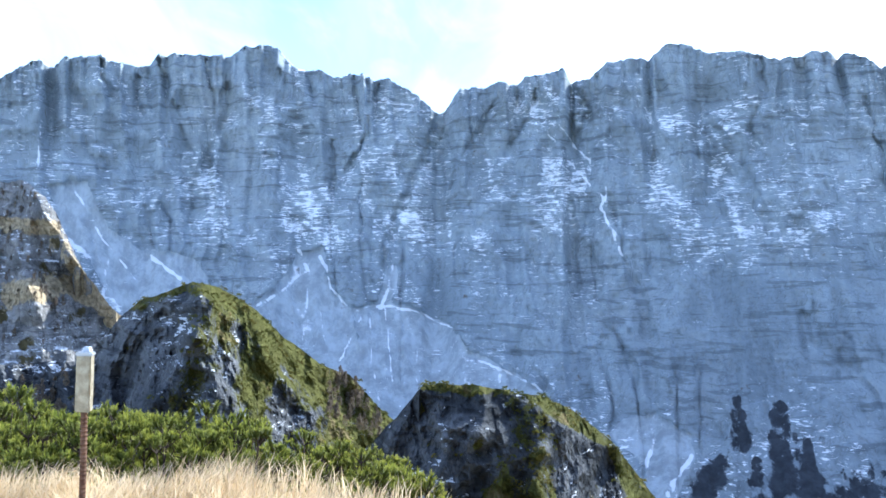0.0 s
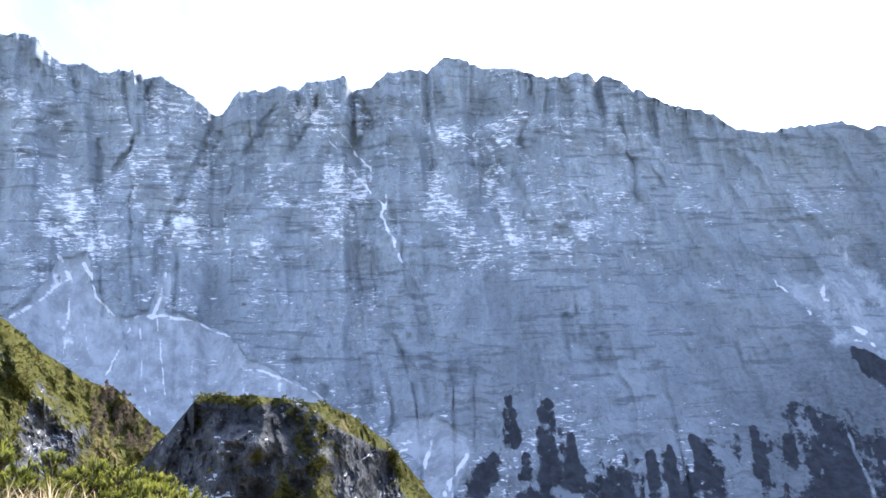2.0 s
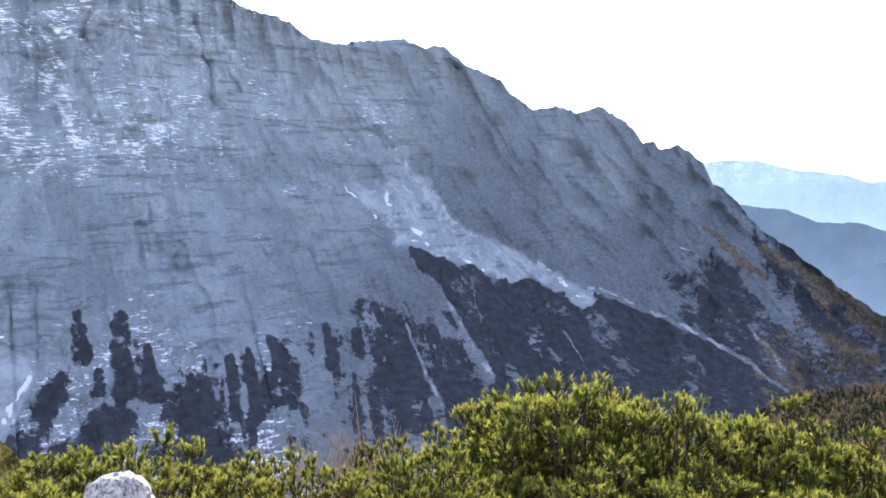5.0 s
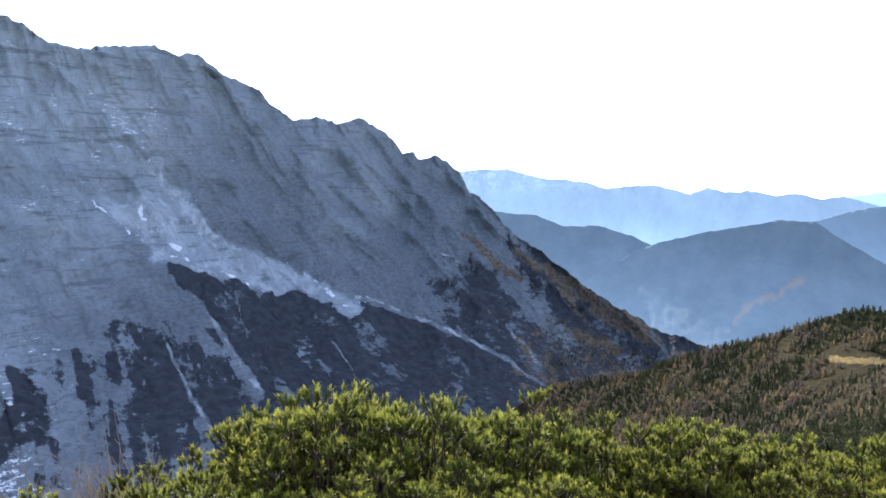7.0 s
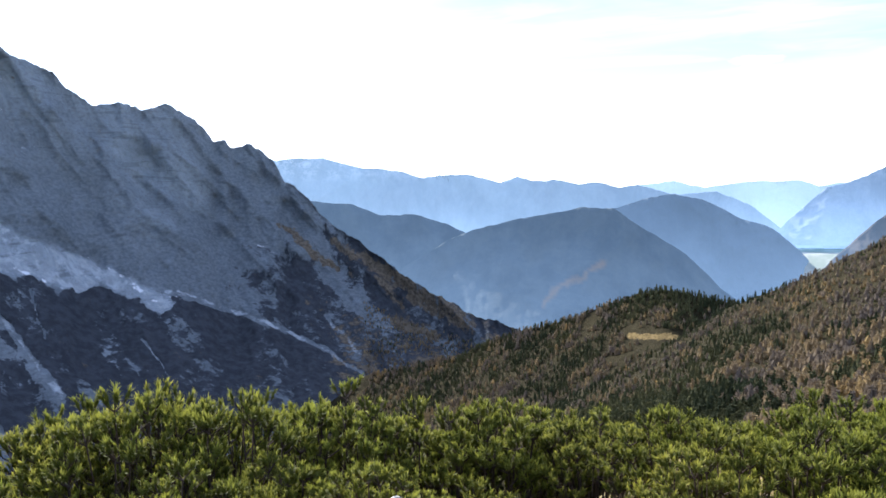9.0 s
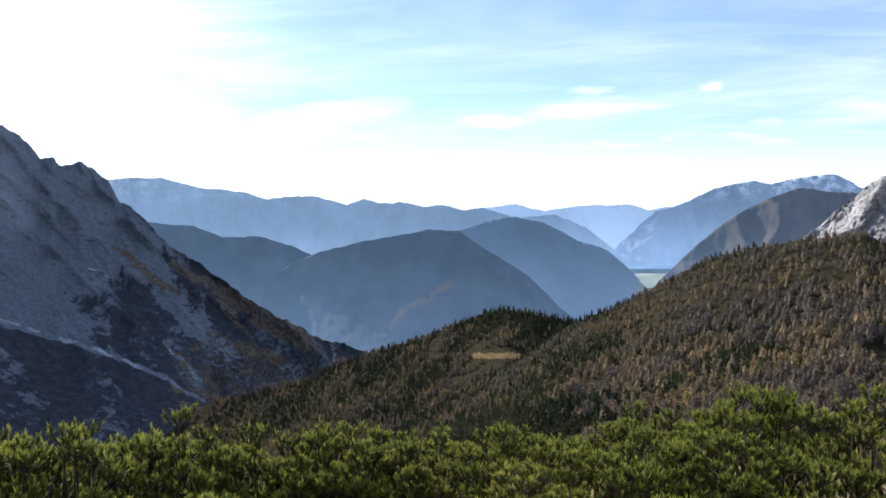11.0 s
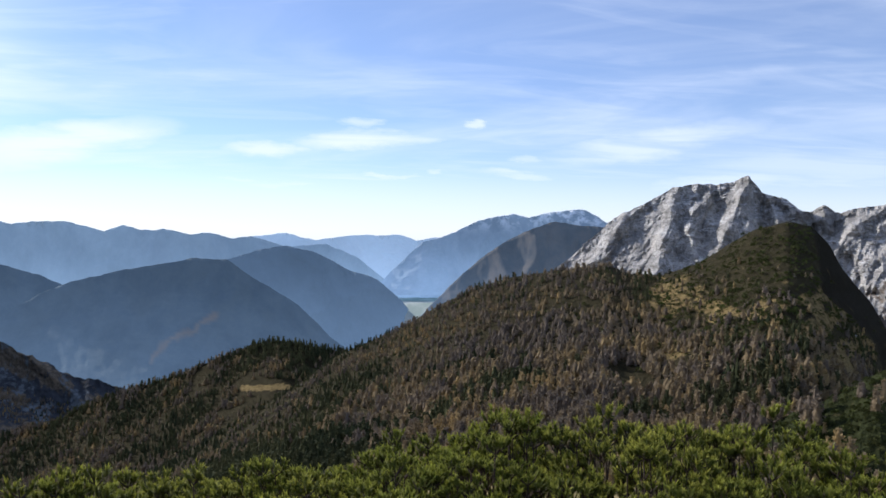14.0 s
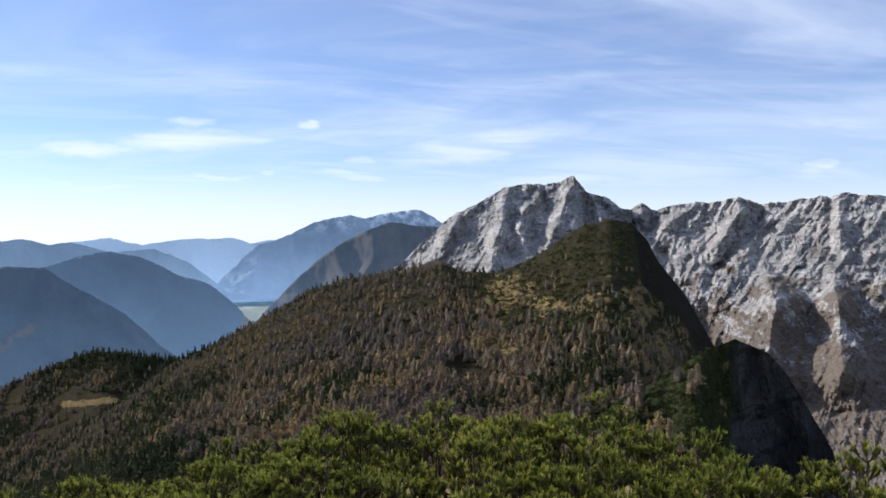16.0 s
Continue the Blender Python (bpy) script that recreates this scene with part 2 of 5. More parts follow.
    if slit:
        push = push - slit * step(calm[1] + 8, calm[0], A) * step(0.80, 0.97, 1 - np.abs(grain(lean / 75, z / 330, 7, seed + 17) + 0.25 * grain(lean / 25, z / 40, 7, seed + 19))) * step(-0.2, 0.3, grain(s / 150, z / 140, 2, seed + 18))
    for a0, e0, a1, e1, w0, w1 in ribs:
        # sharp spines that stand out of the face
        ax, ex = A + 0.25 * fractal(A / 0.9, el / 0.9, 3, 4, seed + 20), el
        da, de = a1 - a0, e1 - e0
        t = np.clip(((ax - a0) * da + (ex - e0) * de) / (da * da + de * de), 0, 1)
        off = np.hypot(ax - a0 - t * da, ex - e0 - t * de) / (w0 + (w1 - w0) * t)
        push = push + rib_tall * (w0 + (w1 - w0) * t) * np.maximum(1 - off, 0) ** 1.15
    if len(cuts):
        push = push - cut_deep * strokes(A, el, cuts, 1.1 * fractal(s / 40, z / 50, 0, 4, seed + 9), 0.45, 0.9) * np.clip(0.6 + 0.6 * grain(s / 60, z / 60, 0, seed + 10), 0, 1)
    given = covers(A, el, s, z)
    push = push * (1 - 0.55 * np.clip(given["scree"], 0, 1))
    if len(nose):
        r = r + steep * np.maximum(A - table(nose, el) + 0.25 * grain(el / 0.8, A / 0.8, 0, seed + 12), 0)
        if crag:
            r = r - crag * step(0.0, 0.6, A - table(nose, el)) * (ridged(s / 26, z / 60, 0, 4, seed + 21) + 0.5 * fractal(s / 9, z / 9, 1, 3, seed + 22))
    r = r - push
    face = bearing(A, r, EYE + r * np.tan(np.radians(el)))
    nb = 5
    w = (np.arange(1, nb + 1) / nb)[None, :]
    rb = r[:, :1] + behind * w + 0 * A[:, :1]
    zb = face[:, :1, 2] + (np.minimum(-500, face[:, :1, 2] - 0.8 * behind) - face[:, :1, 2]) * w ** 1.2
    rear = bearing(np.repeat(az[:, None], nb, 1), rb, zb)
    P = np.concatenate([rear[:, ::-1], face], 1)
    attrs = {k: np.concatenate([np.repeat(c[:, :1], nb, 1), c], 1) for k, c in given.items()}
    ob = new(name, mesh_of(name, P.reshape(-1, 3), grid_faces(ni, nj + nb), mats, smooth=smooth, covers=attrs))
    return ob, face, given


# ---- materials ----
class Nodes:
    def __init__(self, name):
        self.m = bpy.data.materials.new(name)
        self.m.use_nodes = True
        self.t = self.m.node_tree
        self.b = self.t.nodes["Principled BSDF"]
        self.pos = self.t.nodes.new("ShaderNodeNewGeometry").outputs["Position"]

    def link(self, a, b):
        self.t.links.new(a, b)

    def noise(self, size, detail=4.0, rough=0.55, stretch=(1, 1, 1), warp=0.0, source=None):
        mp = self.t.nodes.new("ShaderNodeMapping")
        mp.inputs["Scale"].default_value = tuple(k / size for k in stretch)
        self.link(source or self.pos, mp.inputs["Vector"])
        n = self.t.nodes.new("ShaderNodeTexNoise")
        n.inputs["Scale"].default_value, n.inputs["Detail"].default_value = 1.0, detail
        n.inputs["Roughness"].default_value, n.inputs["Distortion"].default_value = rough, warp
        self.link(mp.outputs[0], n.inputs["Vector"])
        return n.outputs["Fac"]

    def range(self, value, lo, hi, a=0.0, b=1.0):
        n = self.t.nodes.new("ShaderNodeMapRange")
        n.interpolation_type = "SMOOTHSTEP"
        for k, x in zip(("From Min", "From Max", "To Min", "To Max"), (lo, hi, a, b)):
            n.inputs[k].default_value = x
        self.link(value, n.inputs["Value"])
        return n.outputs["Result"]

    def math(self, op, a, b=None):
        n = self.t.nodes.new("ShaderNodeMath")
        n.operation = op
        for k, x in enumerate((a, b)):
            if x is None:
                continue
            if isinstance(x, (int, float)):
                n.inputs[k].default_value = x
            else:
                self.link(x, n.inputs[k])
        return n.outputs[0]

    def mix(self, fac, a, b):
        n = self.t.nodes.new("ShaderNodeMix")
        n.data_type = "RGBA"
        if isinstance(fac, (int, float)):
            n.inputs["Factor"].default_value = fac
        else:
            self.link(fac, n.inputs["Factor"])
        for k, x in (("A", a), ("B", b)):
            if isinstance(x, tuple):
                n.inputs[k].default_value = (*x, 1)
            else:
                self.link(x, n.inputs[k])
        return n.outputs["Result"]

    def cover(self, key):
        n = self.t.nodes.new("ShaderNodeAttribute")
        n.attribute_name = key
        return n.outputs["Fac"]

    def up(self):
        g = self.t.nodes.new("ShaderNodeNewGeometry")
        s = self.t.nodes.new("ShaderNodeSeparateXYZ")
        self.link(g.outputs["Normal"], s.inputs[0])
        return s.outputs["Z"]

    def random(self):
        return self.t.nodes.new("ShaderNodeObjectInfo").outputs["Random"]

    def island(self):
        return self.t.nodes.new("ShaderNodeNewGeometry").outputs["Random Per Island"]

    def bump(self, height, distance, strength=1.0):
        n = self.t.nodes.new("ShaderNodeBump")
        n.inputs["Distance"].default_value, n.inputs["Strength"].default_value = distance, strength
        self.link(height, n.inputs["Height"])
        self.link(n.outputs[0], self.b.inputs["Normal"])

    def done(self, colour, rough=0.9, spec=0.2, metal=0.0):
        if isinstance(colour, tuple):
            self.b.inputs["Base Color"].default_value = (*colour, 1)
        else:
            self.link(colour, self.b.inputs["Base Color"])
        if isinstance(rough, (int, float)):
            self.b.inputs["Roughness"].default_value = rough
        else:
            self.link(rough, self.b.inputs["Roughness"])
        self.b.inputs["Specular IOR Level"].default_value = spec
        self.b.inputs["Metallic"].default_value = metal
        return self.m


def rock_matter(name, pale, dark, snow=0.0, beds=16.0, patch=220.0, streak=9.0, stain=0.5, scree=(0.42, 0.43, 0.44), shrub=(0.03, 0.04, 0.022), turf=(0.10, 0.085, 0.035), grain_size=14.0, depth=0.6, crack=0.6, fray=1.5, bedding=0.55, relief=0.9, level=0.45):
    """Limestone: tones, bedding, cracks and water streaks, snow on the ledges, and covers of scree, shrub and turf."""
    n = Nodes(name)
    g = grain_size
    tone = n.noise(g * 6.5, 6, 0.62, (1, 1, 0.7), 0.6)
    broad = n.noise(g * 30, 4, 0.6)
    fine = n.noise(g, 6, 0.68, (1, 1, 1.6))
    bed = n.noise(beds, 4, 0.62, (0.10, 0.10, 1.0), 0.3)
    wet = n.noise(g * 3.2, 5, 0.6, (1, 1, 0.2), 0.4)
    c = n.mix(n.range(n.math("ADD", tone, n.math("MULTIPLY", n.math("SUBTRACT", broad, 0.5), 0.7)), 0.34, 0.68), dark, pale)
    c = n.mix(n.range(broad, 0.52, 0.66, 0.0, 0.25), c, (dark[0] * 1.12, dark[1] * 1.0, dark[2] * 0.88))
    c = n.mix(n.range(fine, 0.28, 0.5, depth, 0.0), c, tuple(k * 0.4 for k in dark))
    c = n.mix(n.range(bed, 0.55, 0.62, 0.0, bedding), c, tuple(k * 0.45 for k in dark))
    c = n.mix(n.range(wet, 0.55, 0.68, 0.0, stain), c, tuple(k * 0.5 for k in dark))
    for size, tall, wide in ((g * 7, 0.35, 0.012), (g * 3, 0.6, 0.016)):
        line = n.math("ABSOLUTE", n.math("SUBTRACT", n.noise(size, 5, 0.6, (1, 1, tall), 0.8), 0.5))
        c = n.mix(n.range(line, 0.0, wide, crack, 0.0), c, tuple(k * 0.42 for k in dark))
    rag = n.math("SUBTRACT", n.math("ADD", n.noise(g * 1.8, 6, 0.7), n.noise(g * 5, 4, 0.6, (1, 1, 0.25))), 1.0)
    # shade put into the colour: a mask turns the rock much darker
    c = n.mix(n.math("MULTIPLY", n.cover("shade_tint"), n.range(n.noise(g * 9, 5, 0.62, (1, 1, 0.6), 0.5), 0.3, 0.7, 0.7, 1.0)), c, n.mix(n.range(fine, 0.35, 0.65), tuple(k * 0.46 for k in dark), tuple(k * 0.68 for k in dark)))
    ragged = lambda key, amount, lo=0.40, hi=0.56: n.range(n.math("ADD", n.cover(key), n.math("MULTIPLY", rag, amount)), lo, hi)
    lines = n.noise(g * 2.2, 5, 0.65, (1, 1, 0.10), 0.2)
    sc = n.mix(n.range(n.noise(g * 2.5, 6, 0.7, (1, 1, 0.22)), 0.35, 0.65), tuple(k * 0.66 for k in scree), scree)
    c = n.mix(ragged("scree", 0.7), c, sc)
    if snow:
        line = n.math("ADD", n.noise(streak, 5, 0.70, (0.22, 0.22, 1.5), 0.5), n.math("MULTIPLY", n.math("SUBTRACT", n.up(), level), 0.16))
        where = n.noise(patch, 5, 0.62)
        rest = n.math("MULTIPLY", n.math("SUBTRACT", lines, 0.5), n.math("MULTIPLY", n.cover("scree"), 0.22))
        amount = n.math("ADD", n.range(where, 0.30, 0.72, -0.13, 0.03), n.math("ADD", n.math("MULTIPLY", n.cover("snow"), 0.24), rest))
        f = n.range(n.math("ADD", line, amount), 0.612, 0.640, 0.0, snow)
        c = n.mix(f, c, (0.84, 0.86, 0.89))
        c = n.mix(n.range(n.math("ADD", n.cover("vein"), n.math("MULTIPLY", rag, 0.8)), 0.45, 0.6, 0.0, 0.9), c, (0.84, 0.86, 0.89))
    green = n.mix(n.range(n.noise(g * 2, 5, 0.65), 0.35, 0.65), tuple(k * 0.66 for k in shrub), shrub)
    c = n.mix(ragged("shrub", fray, 0.36, 0.60), c, green)
    c = n.mix(ragged("turf", 1.6, 0.36, 0.62), c, n.mix(n.range(n.noise(g * 0.8, 5, 0.65), 0.35, 0.65), tuple(k * 0.5 for k in turf), turf))
    n.bump(n.math("ADD", fine, n.math("MULTIPLY", bed, 0.7)), g * 0.7, relief)
    return n.done(c, 0.95, 0.02)


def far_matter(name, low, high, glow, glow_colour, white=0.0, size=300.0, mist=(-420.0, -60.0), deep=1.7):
    """Distant ranges with haze painted on: bluish tones and emission over a dim surface, stronger towards the valley
    floor.
    """
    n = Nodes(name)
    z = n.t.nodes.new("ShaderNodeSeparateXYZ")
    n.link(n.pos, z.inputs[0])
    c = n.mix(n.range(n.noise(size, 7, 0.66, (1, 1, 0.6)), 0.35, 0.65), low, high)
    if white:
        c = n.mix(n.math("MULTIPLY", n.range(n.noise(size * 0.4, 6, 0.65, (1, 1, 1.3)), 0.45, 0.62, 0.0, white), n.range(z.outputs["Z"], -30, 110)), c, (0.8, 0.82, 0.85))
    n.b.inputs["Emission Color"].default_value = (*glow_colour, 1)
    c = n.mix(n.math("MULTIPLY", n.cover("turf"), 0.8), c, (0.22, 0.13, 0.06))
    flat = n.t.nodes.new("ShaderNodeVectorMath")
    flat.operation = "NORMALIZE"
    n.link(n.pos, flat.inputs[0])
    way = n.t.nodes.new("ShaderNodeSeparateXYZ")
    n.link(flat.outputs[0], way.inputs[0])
    # the painted haze glows more low down and on the sun's side
    haze_glow = n.math("MULTIPLY", n.range(z.outputs["Z"], mist[0], mist[1], glow * deep, glow), n.range(way.outputs["Y"], -0.05, 0.55, 1.0, 1.4))
    n.link(n.math("MULTIPLY", haze_glow, n.range(n.noise(size * 1.6, 4, 0.6, (1, 1, 0.8)), 0.3, 0.7, 0.9, 1.1)), n.b.inputs["Emission Strength"])
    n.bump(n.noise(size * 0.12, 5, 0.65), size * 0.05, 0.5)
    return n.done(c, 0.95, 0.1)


# the blue in the rock and scrub tones stands in for haze
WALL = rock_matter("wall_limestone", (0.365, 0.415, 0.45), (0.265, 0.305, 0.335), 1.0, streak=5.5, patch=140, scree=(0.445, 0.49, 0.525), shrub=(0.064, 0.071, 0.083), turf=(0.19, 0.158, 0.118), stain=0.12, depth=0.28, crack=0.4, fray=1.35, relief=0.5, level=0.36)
# tan dry turf, brightened to carry the sunlight on the ridge as well
SPUR_ROCK = rock_matter("spur_limestone", (0.36, 0.35, 0.34), (0.16, 0.16, 0.16), 0.8, beds=8, patch=50, streak=4, stain=0.2, shrub=(0.12, 0.10, 0.05), turf=(0.52, 0.42, 0.27), grain_size=5)
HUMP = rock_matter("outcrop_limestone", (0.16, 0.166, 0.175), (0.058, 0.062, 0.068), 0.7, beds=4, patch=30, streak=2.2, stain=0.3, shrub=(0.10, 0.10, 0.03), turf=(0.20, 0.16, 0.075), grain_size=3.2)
PEAK = rock_matter("pale_limestone", (0.52, 0.50, 0.475), (0.25, 0.243, 0.235), 0.3, beds=14, patch=160, stain=0.35, bedding=0.35, shrub=(0.19, 0.158, 0.13), turf=(0.17, 0.14, 0.09), grain_size=8, crack=0.75, depth=0.75)
HILL = rock_matter("forest_floor", (0.058, 0.048, 0.028), (0.03, 0.026, 0.017), 0.0, beds=5, stain=0.3, shrub=(0.046, 0.04, 0.022), turf=(0.23, 0.172, 0.078), grain_size=6)
# near-black rock: the shade on the cliff face is put into its colour
CLIFF = rock_matter("shaded_cliff", (0.07, 0.067, 0.063), (0.02, 0.02, 0.02), 0.0, beds=6, stain=0.8, shrub=(0.036, 0.042, 0.018), turf=(0.2, 0.16, 0.08), grain_size=5)


# Skylines: bearing and rise in degrees from the knoll; strokes: bearing, rise to bearing, rise, with two widths.
WALL_WEST = (
    (-33.0, 9.50), (-30.0, 10.30), (-27.5, 10.94), (-26.3, 11.91), (-25.4, 12.21), (-24.6, 11.79), (-23.9, 12.56), (-21.9, 12.82),
    (-21.2, 12.54), (-19.0, 12.32), (-18.5, 13.15), (-16.8, 13.25), (-14.0, 13.48), (-13.2, 14.12), (-11.1, 14.10), (-10.0, 13.24),
    (-9.2, 12.63), (-8.3, 12.95), (-6.8, 12.28), (-5.5, 12.79), (-4.6, 12.16), (-3.8, 12.47), (-2.7, 11.73), (-0.6, 10.40),
    (-0.2, 10.29), (1.1, 11.87), (2.8, 11.80), (3.6, 12.23), (4.9, 11.86), (5.4, 12.40), (7.9, 13.00), (8.5, 11.98),
    (9.7, 12.31), (10.8, 13.16), (13.5, 13.47), (14.6, 14.15), (15.8, 14.25), (17.2, 13.65), (19.1, 13.79), (20.1, 13.28),
    (20.8, 12.89), (23.4, 13.01), (24.2, 12.91), (24.7, 12.47), (25.1, 12.92), (26.2, 12.88),
)
WALL_EAST = (
    (27.2, 11.91), (29.6, 10.94), (31.8, 10.15), (33.9, 9.17), (35.7, 8.85),
    (38.6, 9.31), (39.9, 9.04), (42.5, 8.75), (43.5, 7.83), (45.9, 6.60), (46.7, 5.55), (48.3, 4.68), (49.6, 5.01),
    (50.8, 4.47), (52.3, 5.06), (54.1, 3.97), (55.2, 2.56), (55.8, 2.63), (56.3, 2.18), (57.4, 2.36), (58.2, 1.98),
    (58.9, 1.23), (59.5, 0.10), (61.1, -1.05), (61.9, -2.19), (63.8, -3.52), (66.4, -5.60), (69.0, -7.46), (72.0, -9.08),
    (74.5, -9.86), (76.0, -10.40),
)
# edges of scree fans and shrub: bearing, rise
FAN_WEST = (
    (-24.8, 4.7), (-23.7, 5.2), (-22.7, 5.1), (-21.4, 2.4), (-19.4, 1), (-17.7, 1.1), (-16.1, 0.4), (-15.2, -0.7), (-16.2, -4.7), (-20.5, -4.6), (-22.2, 0.3), (-23.7, 1.5),
)
FAN_MID = (
    (-9.5, 1), (-8.1, 1.2), (-7.9, -0.3), (-7.3, -1.6), (-6.1, -2.7), (-5.4, -5.5), (-3.8, -10.7), (-8.3, -9.9), (-10.5, -6.2), (-12.4, -2.6), (-10.4, -0.9),
)
FAN_TALL = (
    (-3.6, 0.2), (-3.1, 0.1), (-3.4, -2.4), (-1.6, -2.9), (0.6, -4), (1.4, -5.1), (3.3, -6.2), (6.7, -8), (8.1, -11.2), (-3.1, -12.1), (-5.3, -6.3), (-6.2, -2.7),
    (-4.4, -2.5),
)
FAN_EAST = (
    (11.8, -9.8), (13.9, -9.3), (16.1, -10.5), (16.3, -11.9), (15.2, -14.4), (13.6, -17.1), (11.8, -17.2), (13.6, -12.7), (10.6, -10.8),
)
FAN_GULLY = (
    (38.7, 2.7), (39.7, 2.6), (40, 0.7), (40.9, 0.4), (43.4, -2.8), (46.7, -4.3), (50.3, -6.2), (52.6, -7.6), (51.7, -8.2), (48.1, -6.2), (46.6, -6.7), (43.9, -5.4),
    (39.2, -4.1), (38.6, -2.9), (34.8, 0.4), (36.8, -0.3), (38.2, -1), (37.9, 0.2), (39.2, 0.7),
)
SLOPE_EDGE = (
    (39.7, -3.5), (41.6, -3.9), (43.7, -5), (45.7, -6.6), (46.8, -6.1), (48, -6.3), (50.3, -7.1), (52.1, -6.9), (56.9, -8.8), (61.4, -10.5), (64.4, -12.4), (65.9, -17.7),
    (44.4, -16.6), (45.4, -12.9), (43.5, -9.6), (41.9, -7), (39.8, -4.9),
)
RILLS = (
    (41.4, -6.4, 43.4, -9.3, 0.1, 0.2), (43.4, -9.3, 45.5, -12.9, 0.2, 0.3), (39.7, -9.4, 41.2, -12.9, 0.1, 0.15), (41.2, -12.9, 42.2, -14.8, 0.15, 0.2), (50.4, -9.8, 51.9, -12.2, 0.08, 0.05), (62, -8.8, 64.2, -11.4, 0.08, 0.16),
    (51.9, -6.7, 56.9, -8.6, 0.22, 0.18), (56.9, -8.6, 61.4, -10.8, 0.18, 0.14), (61.4, -10.8, 64.4, -12.7, 0.14, 0.1), (44, -6.3, 44.7, -9.3, 0.05, 0.04),
)
FAN_SNOW = (
    (-9.5, 1, -8.9, -0.3, 0.16, 0.13), (-8.9, -0.3, -12.1, -2.6, 0.13, 0.1), (-8.1, 0.6, -7.4, -1.5, 0.14, 0.11), (-7.4, -1.5, -6.1, -2.9, 0.11, 0.08), (-6.1, -2.9, -4.3, -2.6, 0.12, 0.11), (-4.3, -2.6, -1.6, -3, 0.11, 0.09),
    (-1.6, -3, 0.6, -4.1, 0.09, 0.08), (-3.3, 0.1, -3.7, -1.8, 0.12, 0.14), (-3.7, -1.8, -4.1, -2.7, 0.14, 0.16), (1.4, -6, 3.7, -6.6, 0.12, 0.1), (3.7, -6.6, 6.7, -8.1, 0.1, 0.08), (-19, 0.7, -17, -0.8, 0.15, 0.15),
)
FLOW_SNOW = (
    (-4.8, -3.3, -4.7, -6.3, 0.1, 0.08), (-4.7, -6.3, -4.1, -9.2, 0.08, 0.06), (-3.8, -2.9, -3.4, -6.6, 0.08, 0.07), (-3.4, -6.6, -3.1, -9.2, 0.07, 0.05), (-8.8, -0.7, -9.2, -4.8, 0.08, 0.05), (-5.4, -3.3, -6.8, -6.3, 0.06, 0.05),
    (-8.4, -1.1, -7.8, -4.8, 0.06, 0.04), (-23.4, 4.8, -21.7, 1.7, 0.1, 0.08), (-21.7, 1.7, -19, -1.8, 0.08, 0.05), (-25.2, 8.9, -25.4, 5, 0.06, 0.1), (-25.6, 5, -24.6, 4.2, 0.14, 0.08), (-23.6, 1.5, -21.5, -0.3, 0.18, 0.2),
    (-21.5, -0.3, -21.4, -2, 0.2, 0.23), (-21.4, -2, -20.5, -2.8, 0.23, 0.25),
)
CLEFT_SNOW = (
    (6.9, 9, 8.7, 6.6, 0.05, 0.06), (8.7, 6.6, 10.4, 4.6, 0.06, 0.08), (10.4, 4.6, 10.7, 3.3, 0.08, 0.09), (10.7, 3.3, 11.9, 0.7, 0.09, 0.1), (10.7, 5.4, 10.5, 3.7, 0.08, 0.08), (7.7, 9.3, 9.7, 6.8, 0.05, 0.06),
    (13.9, -10.9, 13.3, -12.7, 0.1, 0.12), (16.1, -11.7, 14.8, -14.2, 0.14, 0.2),
)
GULLY_SNOW = (
    (39, 2.4, 39.6, 0.6, 0.14, 0.12), (34.9, 0.3, 38.6, -2.9, 0.12, 0.14), (38.2, -0.3, 39, -2.5, 0.2, 0.2), (39, -2.5, 40.7, -3.5, 0.2, 0.2), (39.2, -3.6, 41.3, -4.1, 0.12, 0.15), (41.3, -4.1, 43.9, -5.2, 0.15, 0.17),
    (43.9, -5.2, 46.4, -6.6, 0.17, 0.2), (46.6, -4, 48.8, -5.4, 0.1, 0.19), (48.8, -5.4, 51.5, -7.6, 0.19, 0.28), (35.3, 6.4, 36.8, 4.7, 0.08, 0.07), (36.8, 4.7, 37.5, 2.9, 0.07, 0.05), (40.9, 2.2, 40.8, 0.7, 0.06, 0.06),
    (57.5, -4, 59.1, -4.7, 0.05, 0.08), (51.4, -6.9, 56.6, -8.9, 0.14, 0.06), (43.9, -6.4, 44.4, -8.3, 0.06, 0.03),
)
WALL_CUTS = (
    (-14.3, 11.6, -14.4, 9.3, 0.18, 0.22), (-14.4, 9.3, -16.1, 5.2, 0.22, 0.26), (-16.1, 5.2, -16.5, 2.5, 0.26, 0.3), (-11.1, 12.5, -10.9, 9.8, 0.15, 0.2), (-18.6, 12.8, -16.7, 7.2, 0.12, 0.18), (-19.7, 11.6, -19.5, 9.5, 0.12, 0.15),
    (-0.2, 10.4, -1.6, 6.5, 0.16, 0.24), (-1.6, 6.5, -3.5, 2, 0.24, 0.32), (3.6, 11, 1.5, 7.9, 0.1, 0.15), (1.5, 7.9, 0.6, 5.4, 0.15, 0.2), (8.9, 12, 9.6, 10, 0.14, 0.17), (9.6, 10, 8.4, 7.6, 0.17, 0.2),
)
SMALL_CUTS = (
    (-7.3, 8.4, -7.4, 2.7, 0.1, 0.2), (20.3, 13.3, 20.5, 11.4, 0.1, 0.15), (20.5, 11.4, 19.8, 8.7, 0.15, 0.2), (-9.1, 12.7, -8.5, 10.4, 0.1, 0.15), (-4.5, 12, -5.5, 7.9, 0.1, 0.15), (-5.5, 7.9, -6.6, 5.3, 0.15, 0.2),
    (-21.9, 12.4, -21.5, 10.4, 0.1, 0.15), (6.2, 11.7, 4.3, 7.6, 0.1, 0.2),
)
